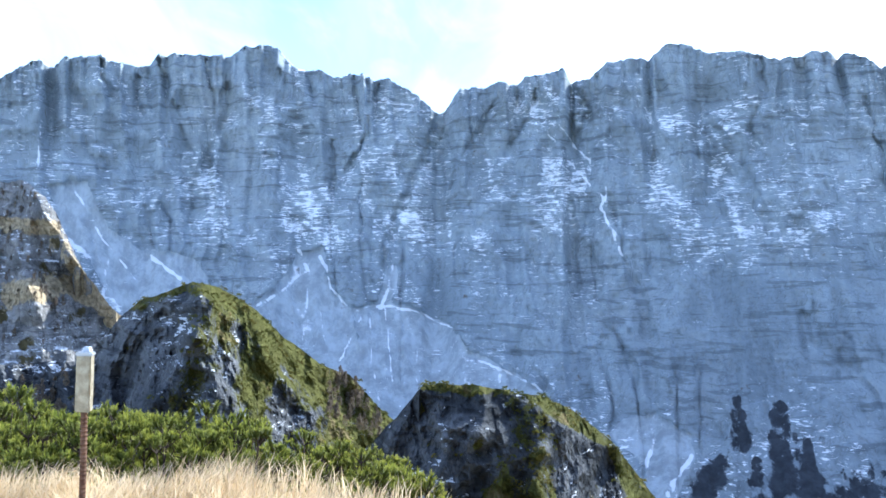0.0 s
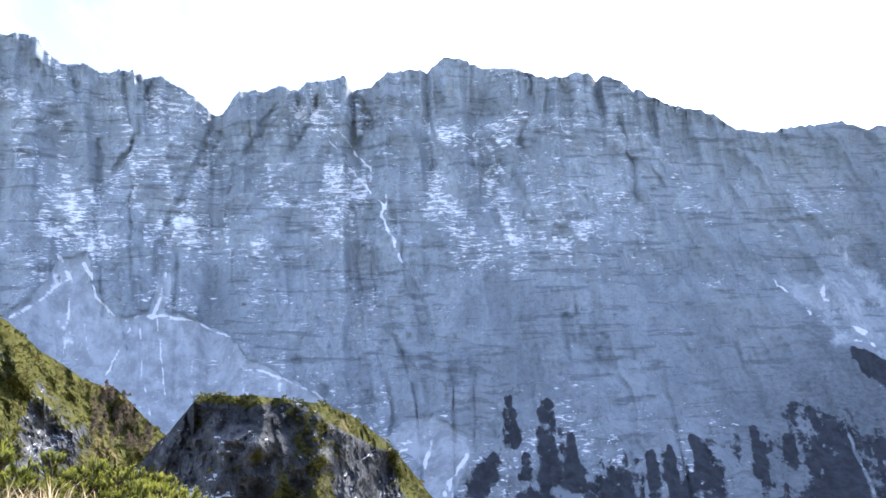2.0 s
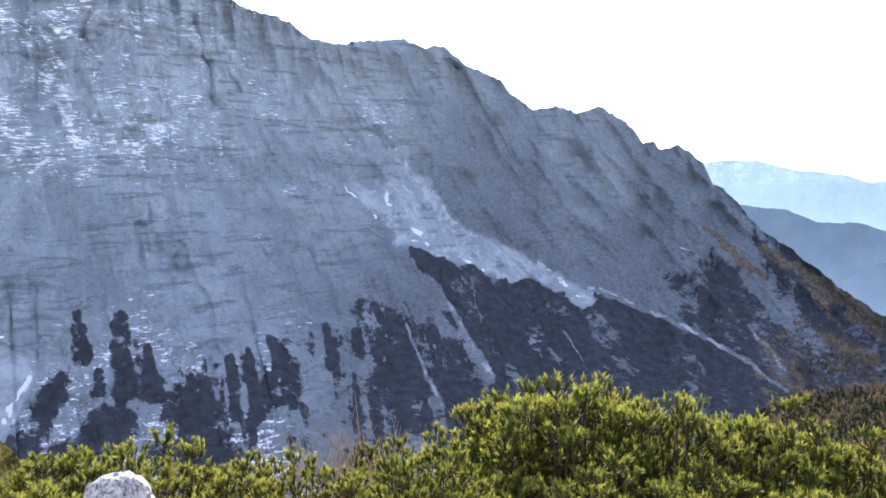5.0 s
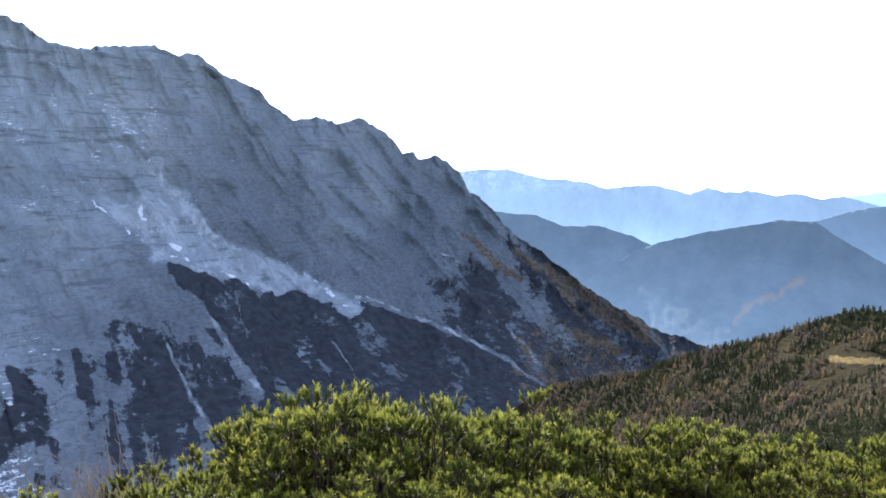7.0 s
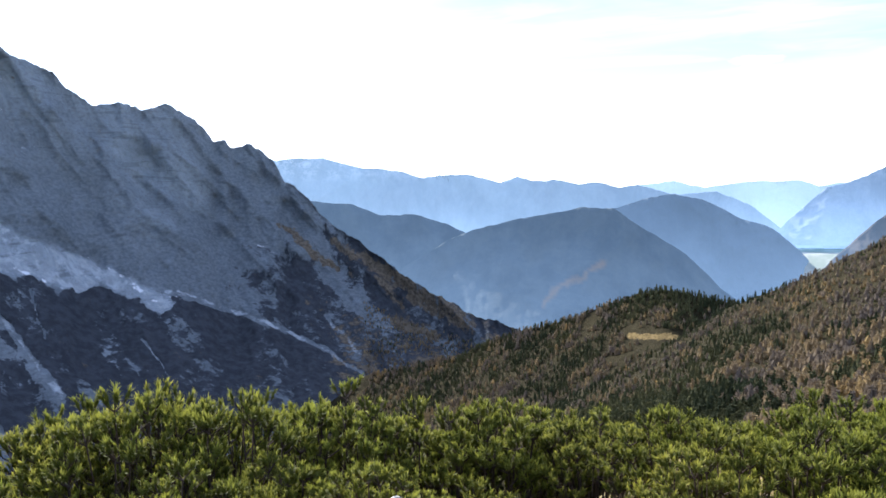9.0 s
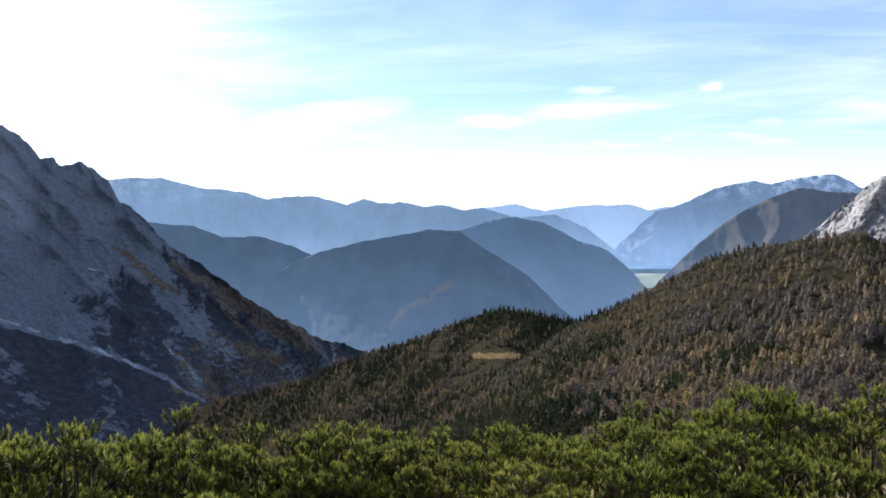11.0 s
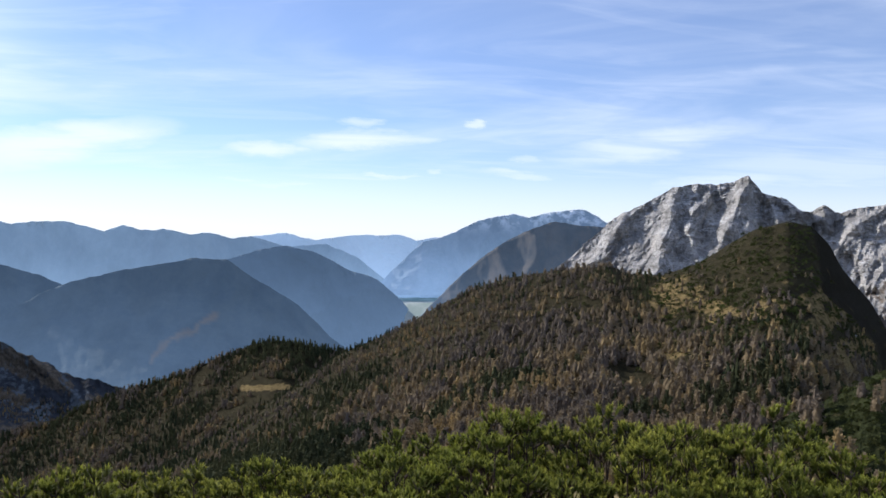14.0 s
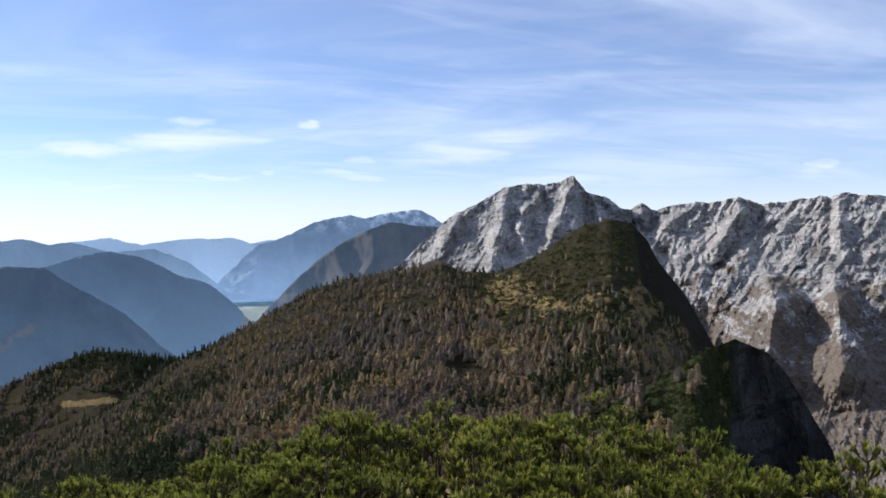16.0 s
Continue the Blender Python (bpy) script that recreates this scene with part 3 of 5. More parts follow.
FOOT_SHRUB = (
    (18.9, -8.2, 19, -10.8, 0.25, 0.7), (21.4, -8.6, 21.5, -12.9, 0.45, 0.85), (23, -10.6, 23.2, -13.3, 0.35, 0.75), (25.7, -13.8, 25.8, -17.1, 1.6, 3), (28.1, -11.4, 28.5, -15, 0.3, 0.6),
    (29.3, -11, 29.7, -15.1, 0.25, 0.6), (30.7, -10.3, 31.7, -12.3, 0.3, 0.9), (31.7, -12.3, 31.4, -13.5, 0.9, 1.5), (34.3, -9.4, 34.8, -11.8, 0.2, 0.6), (38.6, -9.3, 39.8, -13.4, 0.4, 1.9), (20.2, -11.8, 20.1, -12.9, 0.3, 0.5),
    (15.7, -15.8, 18, -12.3, 1.2, 0.7), (17.5, -17.6, 20.8, -15.3, 1.4, 1.4), (38.7, -9.6, 38.7, -12.6, 0.4, 1.4), (43.5, -12.7, 43.7, -15.2, 0.9, 1.6),
)
WALL_RIBS = (
    (49.5, 5, 51.4, 2.4, 0.5, 0.67), (51.4, 2.4, 55.7, -2.8, 0.67, 0.83), (55.7, -2.8, 58.8, -6.5, 0.83, 1), (52.3, 5.1, 55, 1.3, 0.5, 0.7), (55, 1.3, 60.3, -4.7, 0.7, 0.9), (57.5, 2.4, 60.7, -2, 0.4, 0.6),
    (60.7, -2, 66.3, -7.4, 0.6, 0.8), (42.6, 9, 45.9, 4.5, 0.6, 0.9), (45.9, 4.5, 50.8, -1.9, 0.9, 1.2), (47.4, 3.3, 51.2, 0.1, 0.3, 0.45), (51.2, 0.1, 54, -2.7, 0.45, 0.6), (38.8, 9, 40.5, 6.1, 0.6, 0.8),
    (40.5, 6.1, 43.6, 1, 0.8, 1),
)
SLOPE_TURF = (
    (58.9, -2.6, 62.7, -5.8, 0.19, 0.30), (66.4, -9.4, 69.0, -10.2, 0.38, 0.60), (67.6, -7.9, 69.8, -8.8, 0.30, 0.45),
    (62.7, -4.0, 69.5, -8.1, 0.30, 0.75),
)
HUMP_FAR = (
    (-33.0, -5.00), (-27.0, -6.00), (-22.6, -5.94), (-20.5, -3.21), (-19.3, -2.17), (-17.6, -1.64), (-16.3, -1.10), (-14.5, -1.46),
    (-12.4, -2.74), (-10.5, -4.59), (-8.3, -6.26), (-6.1, -7.19), (-4.6, -8.85), (-3.1, -10.13), (-0.5, -13.00), (3.0, -17.00),
)
HUMP_NEAR = (
    (-10.0, -17.00), (-7.0, -14.00), (-5.3, -12.09), (-3.1, -9.95), (-1.2, -7.75), (0.7, -7.74), (3.7, -7.89), (6.3, -8.39),
    (8.9, -9.40), (11.1, -11.11), (12.5, -12.79), (13.9, -14.48), (16.0, -17.00),
)
SPUR = (
    (-34.0, 6.00), (-30.0, 5.40), (-27.4, 4.93), (-25.9, 4.84), (-25.1, 4.20), (-24.3, 3.20), (-24.0, 2.35), (-23.3, 0.63),
    (-21.7, -1.80), (-20.5, -3.21), (-18.5, -6.50), (-16.0, -10.00),
)
HUMP_FAR_GREEN = (
    (-20.0, -2.7, -16.3, -1.3, 0.38, 0.45), (-16.3, -1.4, -12.4, -2.9, 0.60, 0.83), (-12.4, -3.1, -3.8, -9.8, 1.36, 1.06),
    (-11.6, -4.8, -8.3, -8.1, 1.88, 1.51), (-14.5, -3.3, -16.5, -8.2, 1.51, 1.51), (-5.3, -8.1, -3.4, -10.7, 0.75, 1.13),
    (-25.5, -1.8, -22.3, -3.2, 1.51, 1.13),
)
HUMP_NEAR_GREEN = (
    (-1.2, -7.9, 4.4, -8.1, 0.30, 0.45), (4.4, -8.2, 11.4, -11.4, 0.90, 0.98), (11.4, -11.4, 13.8, -14.4, 0.83, 0.75),
    (5.5, -10.6, 4.4, -12.0, 1.13, 0.94), (2.9, -11.7, 2.6, -14.6, 0.45, 1.13), (-3.1, -9.9, -4.5, -12.1, 0.94, 1.13),
    (5.9, -14.5, 5.6, -14.9, 0.75, 0.94),
)
RANGE_A = (
    (55.0, 1.20), (58.7, 1.42), (62.1, 1.52), (64.6, 0.87), (67.6, 0.52), (68.5, 0.16), (71.5, 0.35), (73.8, -0.21),
    (74.9, 0.20), (76.0, -0.18), (77.3, -0.03), (79.0, -0.40), (80.1, -0.22), (81.6, -0.67), (82.7, -0.45), (85.0, -1.09),
    (88.0, -2.00), (91.0, -4.00),
)
RANGE_B = (
    (74.0, -5.00), (80.0, -2.40), (83.0, -1.40), (85.0, -1.09), (86.9, -1.47), (88.8, -2.52), (91.0, -3.23), (92.5, -4.52),
    (93.6, -5.81), (95.0, -7.20),
)
BLUE_C = (
    (55.0, -1.00), (61.1, -1.32), (64.0, -1.60), (65.7, -2.26), (68.1, -2.26), (70.2, -2.94), (71.4, -3.51), (73.0, -4.83),
    (75.0, -6.50), (77.0, -8.00),
)
BLUE_D = (
    (64.0, -8.00), (67.0, -6.00), (70.2, -4.04), (71.4, -3.51), (74.5, -2.74), (79.0, -1.94), (81.2, -1.99), (82.7, -3.05),
    (85.8, -4.94), (88.0, -7.18), (89.0, -7.92), (91.0, -9.30),
)
RANGE_E = (
    (78.0, -1.20), (82.7, -0.52), (85.0, -0.26), (86.9, -0.72), (89.1, -0.34), (92.5, -0.30), (93.6, -0.60), (94.7, -0.42),
    (98.0, -0.50), (102.0, -0.50),
)
RANGE_E2 = (
    (82.0, -1.60), (85.0, -1.17), (85.8, -1.05), (87.6, -0.90), (89.5, -1.73), (91.4, -3.22), (92.5, -4.15), (94.0, -5.50),
)
RANGE_F = (
    (89.5, -5.50), (91.0, -3.79), (92.0, -2.66), (94.0, -0.79), (96.2, -0.05), (97.6, 0.68), (100.0, 1.22), (101.1, 0.96),
    (103.5, 1.47), (104.8, 1.46), (106.1, 0.64), (109.0, 0.00), (113.0, -0.50),
)
RANGE_G = (
    (92.0, -7.50), (94.0, -5.62), (94.7, -4.87), (96.5, -3.00), (99.0, -0.96), (100.8, -0.05), (102.5, 0.66), (105.8, 0.37),
    (108.0, 0.20), (112.0, -0.50),
)
PEAKS = (
    (97.0, -8.00), (101.0, -4.20), (104.1, -1.34), (106.6, 0.93), (108.5, 1.86), (110.3, 2.97), (112.8, 3.15), (114.9, 3.67),
    (115.7, 2.59), (117.9, 1.69), (118.6, 1.34), (119.4, 1.69), (120.2, 1.44),
    (120.8, 1.61), (122.6, 1.88), (123.3, 1.76), (125.2, 2.15), (126.5, 1.53), (127.7, 1.79), (129.9, 1.99), (131.5, 2.19),
    (133.5, 2.01), (137.0, 2.30), (142.0, 1.80),
)
HILL_CREST = (
    (76.0, -15.50), (80.0, -13.50), (85.5, -10.41), (88.4, -8.31), (91.3, -7.05), (93.2, -6.13), (95.1, -5.00), (97.3, -3.86),
    (99.6, -3.09), (102.6, -2.56), (106.3, -2.14), (107.4, -2.61), (109.6, -2.75), (111.8, -1.98), (113.5, -0.86), (115.2, 0.25),
    (117.3, 0.80), (118.6, 0.52), (119.6, -0.59), (120.3, -1.98), (121.9, -4.01), (123.5, -6.83), (124.3, -8.50), (125.5, -11.00),
    (127.0, -14.00),
)
CLIFF_CREST = (
    (112.0, -13.50), (116.0, -11.80), (119.8, -9.86), (122.6, -7.97), (125.0, -6.82), (127.0, -7.62), (128.0, -8.79), (129.0, -10.44),
    (130.2, -12.35), (130.7, -13.30), (131.5, -16.00),
)
KNOLL_CREST = (
    (60.0, -17.50), (62.0, -14.60), (64.6, -12.90), (68.0, -12.30), (71.0, -11.80), (73.2, -10.70), (78.2, -9.38), (80.8, -8.30), (82.7, -7.56), (84.6, -7.27), (86.1, -7.57), (87.7, -7.93), (89.0, -8.04), (92.0, -9.00),
    (96.0, -11.00),
)
SPUR_TURF = (
    (-27.3, 2.3, -24.6, 2.3, 0.5, 0.45), (-24.6, 2.3, -22.6, -1.3, 0.45, 0.4), (-22.6, -1.3, -20.6, -2.9, 0.4, 0.35), (-26.7, -1.8, -23.9, -1.1, 0.8, 0.65), (-23.9, -1.1, -21.3, -2.7, 0.65, 0.5),
)
SPUR_RIBS = (
    (-25.5, 4.3, -23.3, 0.3, 0.9, 0.95), (-23.3, 0.3, -20.6, -2.9, 0.95, 1), (-26.4, 0.9, -25.4, -2.5, 0.8, 1.2),
)
HUMP_FAR_RIBS = (
    (-15.5, -1.5, -16, -4.7, 1.3, 1.55), (-16, -4.7, -18.6, -8.7, 1.55, 1.8), (-12.7, -2.7, -11.6, -6.2, 0.9, 1.05), (-11.6, -6.2, -8.3, -9.9, 1.05, 1.2), (-19.3, -2.7, -20.9, -6, 0.7, 1),
)
HUMP_NEAR_RIBS = (
    (-1.6, -8.1, -3.1, -11.7, 0.8, 1), (2.9, -8.1, 2.6, -11, 0.8, 1), (2.6, -11, 0.7, -13.9, 1, 1.2), (5.5, -9.1, 6.7, -12, 0.8, 1), (6.7, -12, 6.3, -14.4, 1, 1.2),
)
PEAK_RIBS = (
    (114.9, 3.5, 114.3, 2.4, 0.5, 0.63), (114.3, 2.4, 113.8, 0.4, 0.63, 0.77), (113.8, 0.4, 112.9, -1.8, 0.77, 0.9), (114.9, 3.5, 115.9, 2.3, 0.4, 0.5), (115.9, 2.3, 116.6, 0.9, 0.5, 0.6), (116.6, 0.9, 116.7, -0.8, 0.6, 0.7),
    (112.8, 2.7, 111.6, 1.4, 0.3, 0.43), (111.6, 1.4, 111.3, 0.2, 0.43, 0.57), (111.3, 0.2, 112, -2, 0.57, 0.7), (110.8, 3, 110.2, 1.5, 0.5, 0.73), (110.2, 1.5, 109.8, -0.3, 0.73, 0.97), (109.8, -0.3, 109.3, -2.8, 0.97, 1.2),
    (108.7, 2, 106.8, 0.3, 0.4, 0.55), (106.8, 0.3, 105.5, -1.8, 0.55, 0.7),
)
EAST_RIBS = (
    (116.5, 2.4, 117.9, 1.3, 0.4, 0.55), (117.9, 1.3, 118.4, -0.8, 0.55, 0.7), (122.6, 1.6, 120.9, 0.5, 0.4, 0.6), (120.9, 0.5, 119.8, -1.3, 0.6, 0.8), (125.1, 2.2, 125.3, 1.1, 0.4, 0.5), (125.3, 1.1, 124.5, -0.1, 0.5, 0.6),
    (124.5, -0.1, 123.7, -1.5, 0.6, 0.7), (130.9, 2.1, 131, 0.3, 0.4, 0.5), (131, 0.3, 131.2, -1.5, 0.5, 0.6), (126.7, -2.2, 127.4, -4.5, 0.4, 1.8), (127.4, -4.5, 126.7, -8.5, 1.8, 3.2), (130.5, -2.1, 131, -4.5, 0.4, 1.4),
    (131, -4.5, 131.2, -8.6, 1.4, 2.4),
)
PEAK_CUTS = (
    (119, 0.3, 120.3, -1.5, 0.3, 0.4), (120.3, -1.5, 123.4, -5.8, 0.4, 0.5), (126.5, 1.7, 126, 0.3, 0.2, 0.25), (126, 0.3, 124, -2.2, 0.25, 0.3),
)
CLEARING = (
    (76.7, -8.4, 77.6, -7.1, 0.18, 0.2), (77.6, -7.1, 80.6, -5.7, 0.2, 0.22),
)
# ridge lines that part a hill's front from its flank: rise, bearing
HUMP_FAR_EDGE = ((-14.25, -4.68), (-11.04, -6.20), (-8.84, -8.81), (-5.53, -11.76), (-2.59, -14.82), (-1.20, -16.24))
HUMP_NEAR_EDGE = ((-14.58, 11.90), (-11.54, 10.44), (-10.06, 7.48), (-8.66, 5.16), (-7.71, 3.65))
HILL_EDGE = ((-9.29, 122.76), (-7.52, 122.42), (-6.39, 122.15), (-5.20, 121.07), (-3.48, 119.12), (-0.10, 118.66), (0.43, 118.31))


# ---- the large structure ----
def wall_cover(A, el, s, z):
    w = 0.35 * fractal(s / 45, z / 45, 0, 4, 71)
    rag = 0.20 * fractal(s / 30, z / 30, 0, 4, 72)
    scree = area(A, el, (FAN_WEST, FAN_MID, FAN_TALL, FAN_EAST), rag, 0.28, 1.0)
    chute = area(A, el, (FAN_GULLY,), 1.4 * rag, 0.34, 0.8)
    scree = np.maximum(scree, 0.50 * chute)
    rills = strokes(A, el, RILLS, w, 0.25, 0.8)
    snow = np.maximum(strokes(A, el, FAN_SNOW, 1.4 * w, 0.2, 0.7), 0.66 * strokes(A, el, GULLY_SNOW, 2.0 * w + 0.2, 0.35, 0.6))
    snow = np.maximum(snow, np.maximum(0.75 * strokes(A, el, FLOW_SNOW, 1.5 * w + 0.05, 0.12, 0.5), 1.0 * strokes(A, el, CLEFT_SNOW, 1.6 * w - 0.1, 0.3, 0.8)))
    vein = snow * np.clip(0.75 + 0.9 * fractal(s / 22, z / 22, 3, 4, 82), 0, 1)
    # trickles of snow down the fans
    trickle = step(0.28, 0.5, fractal((s + 20 * grain(s / 60, z / 90, 0, 84)) / 16, z / 240, 0, 3, 83)) * step(22, 16, A)
    vein = np.maximum(vein, 0.44 * scree * trickle)
    ledge = (0.25 + 0.35 * fractal(s / 170, z / 120, 4, 3, 86)) * step(-3.0, 3.0, el) * step(14, 10, el) * step(34, 18, A)
    gather = 0.3 * step(0.35, 0.7, ridged((s + 0.12 * z) / 90, z / 320, 9, 3, 87)) * step(-1, 3, el) * step(32, 20, A)
    foot = strokes(A, el, FOOT_SHRUB, 1.0 * w - 0.1, 0.2, 0.6) * (0.8 + 0.35 * fractal(s / 20, z / 40, 3, 4, 77))
    slope = area(A, el, (SLOPE_EDGE,), 1.3 * rag, 0.35, 0.8) * (0.82 + 0.5 * fractal((s + z) / 45, (z - s) / 200, 3, 4, 79))
    shrub = np.maximum(foot, slope)
    # thin dark scrub at the foot of the wall, streaked downhill
    low = step(11, 15, A) * step(48, 43, A) * step(-8.0, -13.0, el - 2.5 * step(32, 38, A) + 1.0 * grain(s / 100, 0, 3, 75))
    shrub = np.maximum(shrub, low * (0.26 + 0.40 * step(33, 39, A) + 0.95 * fractal((s + 0.3 * z) / 28, z / 50, 2, 5, 74, 0.65)))
    east = step(53, 64, A + 0.8 * (-el - 4)) * step(3.0, -2.0, el)
    shrub = np.maximum(shrub, east * (0.42 + 0.8 * fractal((s + 0.8 * z) / 90, (z - s) / 330, 0, 4, 5)))
    shrub = np.maximum(shrub, step(60, 67, A) * (0.62 + 0.45 * fractal(s / 60, z / 60, 2, 4, 78)))
    shrub = shrub * (1 - 0.8 * rills) * step(0.2, 0.75, 1 - np.maximum(scree, chute))
    # darkens the lower slabs and the east face, imitating their dimmer light
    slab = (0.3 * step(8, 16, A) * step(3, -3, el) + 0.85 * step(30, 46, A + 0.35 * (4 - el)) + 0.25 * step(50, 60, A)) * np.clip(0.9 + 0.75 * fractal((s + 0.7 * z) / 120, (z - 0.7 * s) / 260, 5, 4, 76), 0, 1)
    turf = np.maximum(0.75 * strokes(A, el, SLOPE_TURF, w, 0.5, 1.2), step(58, 67, A) * (0.17 + 0.9 * fractal((s + z) / 50, (z - s) / 240, 3, 4, 73)))
    return {"scree": np.maximum(scree, 0.48 * rills), "vein": vein, "snow": np.clip(0.3 * snow + (ledge + gather) * (1 - scree), -0.3, 1) - 0.25 * scree - 0.6 * step(38, 52, A) - 0.35 * step(1, -2, el) * step(-9.5, -7, el) * step(8, 14, A) - 0.5 * step(30, 36, A) * step(-5, -8, el),
            "shrub": shrub, "shade_tint": slab * (1 - 0.9 * np.clip(1.4 * np.maximum(scree, chute), 0, 1)), "turf": turf}


def bare(A, el, s, z):
    return {k: np.zeros_like(A) for k in ("scree", "snow", "shrub", "turf", "shade_tint", "vein")}


def blue_cover(A, el, s, z):
    got = bare(A, el, s, z)
    got["turf"] = strokes(A, el, CLEARING, 0.8 * fractal(s / 60, z / 40, 0, 4, 47), 0.4, 0.8)
    return got


def range_cover(A, el, s, z):
    got = bare(A, el, s, z)
    got["shrub"] = 0.8 * step(-0.1, 0.9, 0.9 * fractal((s - 0.8 * z) / 60, (z + 0.3 * s) / 26, 0, 5, 44, 0.6) + (0.085 + 0.03 * step(121, 125, A)) * (-0.6 - el)) * (0.7 + 0.3 * step(117, 123, A))
    got["snow"] = 0.25 * step(-1.0, 2.0, el) * (1 + 0.6 * fractal(s / 70, z / 50, 0, 3, 46))
    return got


def hump_far_cover(A, el, s, z):
    got = bare(A, el, s, z)
    w = 0.6 * fractal(s / 12, z / 12, 0, 4, 8)
    got["shrub"] = np.maximum(np.maximum(0.58 * strokes(A, el, HUMP_FAR_GREEN, w, 0.4, 0.8), 0.8 * step(0.0, 0.5, A - table(HUMP_FAR_EDGE, el) + 0.4 * w)), 0.75 * step(-0.3, 0.1, fractal(s / 26, z / 30, 1, 4, 14) - 0.5 * step(-11.5, -14, A)))
    got["turf"] = 0.55 * got["shrub"] * step(-0.1, 0.3, grain(s / 14, z / 14, 0, 3))
    got["snow"] = (0.6 - 0.35 * step(-19, -23, A)) * step(-9.5, -12.5, A) * step(0.1, 0.5, fractal(s / 16, z / 12, 0, 4, 12)) + 0.3 * step(0.2, 0.7, fractal(s / 22, z / 15, 0, 3, 12))
    return got


def hump_near_cover(A, el, s, z):
    got = bare(A, el, s, z)
    w = 0.6 * fractal(s / 8, z / 8, 0, 4, 9)
    got["shrub"] = np.maximum(np.maximum(0.75 * step(0.0, 0.5, A - table(HUMP_NEAR_EDGE, el) + 0.5 * w), 0.7 * strokes(A, el, HUMP_NEAR_GREEN[:1], w)), 0.65 * step(0.05, 0.35, fractal(s / 14, z / 16, 1, 4, 15)))
    got["turf"] = 0.5 * got["shrub"] * step(-0.1, 0.3, grain(s / 9, z / 9, 0, 3))
    got["snow"] = 0.5 * step(3.5, 1.0, A) * step(0.0, 0.6, fractal(s / 18, z / 12, 0, 3, 13))
    return got


def spur_cover(A, el, s, z):
    got = bare(A, el, s, z)
    n = fractal(s / 22, z / 22, 0, 4, 19)
    band = strokes(A, el, SPUR_TURF, 0.5 * n, 0.5, 0.8)
    got["turf"] = 1.1 * band * step(-0.45, 0.1, n)
    got["shrub"] = 0.7 * np.maximum(step(0.0, 0.3, -n - 0.05) * step(1.5, -0.5, el), 0.9 * step(0.1, 0.4, -n) * band)
    got["snow"] = 0.2 + 0 * A
    return got


def hill_cover(A, el, s, z):
    got = bare(A, el, s, z)
    got["turf"] = 0.85 * step(-0.12, 0.25, fractal(s / 26, z / 8, 0, 4, 23)) * step(107, 110, A) * step(-9.5, -7.5, el) * step(-2.0, -4.0, el)
    got["turf"] = got["turf"] * step(0.3, 0.0, A - table(HILL_EDGE, el))
    # the flank faces away from the sun; its shade is painted in
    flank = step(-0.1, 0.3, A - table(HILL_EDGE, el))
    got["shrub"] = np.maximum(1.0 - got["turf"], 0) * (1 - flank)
    got["shade_tint"] = flank
    got["scree"] = strokes(A, el, ((121.1, -6.0, 121.4, -7.0, 0.12, 0.18),), 0.4 * fractal(s / 10, z / 10, 0, 4, 24), 0.1)
    return got


def knoll_cover(A, el, s, z):
    got = bare(A, el, s, z)
    got["turf"] = strokes(A, el, ((82.3, -10.30, 85.3, -10.30, 0.20, 0.18),), 0 * A, 0.08)
    got["shrub"] = 1.0 - got["turf"]
    return got


def cliff_cover(A, el, s, z):
    got = bare(A, el, s, z)
    got["shrub"] = 0.9 * step(125.3, 124.0, A + 0.4 * grain(s / 10, z / 10, 0, 6)) + 0.35 * step(-8.0, -7.2, el)
    got["turf"] = 0.3 * got["shrub"] * step(0.0, 0.5, fractal(s / 12, z / 12, 0, 3, 7))
    return got


def structure(ob, label, category="mountain"):
    return tagged(ob, label, category, kind="structure")


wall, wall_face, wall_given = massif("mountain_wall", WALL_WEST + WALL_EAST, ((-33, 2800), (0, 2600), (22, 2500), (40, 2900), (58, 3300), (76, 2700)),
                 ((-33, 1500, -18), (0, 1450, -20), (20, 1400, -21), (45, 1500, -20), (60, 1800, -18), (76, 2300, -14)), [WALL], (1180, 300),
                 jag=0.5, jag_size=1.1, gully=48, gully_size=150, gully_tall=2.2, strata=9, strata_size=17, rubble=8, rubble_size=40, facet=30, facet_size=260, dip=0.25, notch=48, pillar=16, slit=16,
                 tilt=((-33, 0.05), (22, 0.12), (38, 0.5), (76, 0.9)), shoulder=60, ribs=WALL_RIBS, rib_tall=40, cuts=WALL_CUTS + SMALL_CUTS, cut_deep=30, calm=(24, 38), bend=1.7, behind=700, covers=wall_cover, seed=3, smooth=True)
structure(wall, "long grey limestone mountain wall in shade, dusted with snow")

spur, spur_face, spur_given = massif("rocky_spur", SPUR, ((-34, 900), (-16, 760)), ((-34, 560, -20), (-16, 520, -22)), [SPUR_ROCK], (220, 170), jag=0.55, jag_size=0.9,
                 gully=14, gully_size=34, strata=4, strata_size=9, rubble=9, rubble_size=18, facet=14, facet_size=50, ribs=SPUR_RIBS, rib_tall=26, bend=1.3, behind=250, covers=spur_cover, seed=11)
structure(spur, "rocky spur with brown autumn turf and small snow patches", "hill")
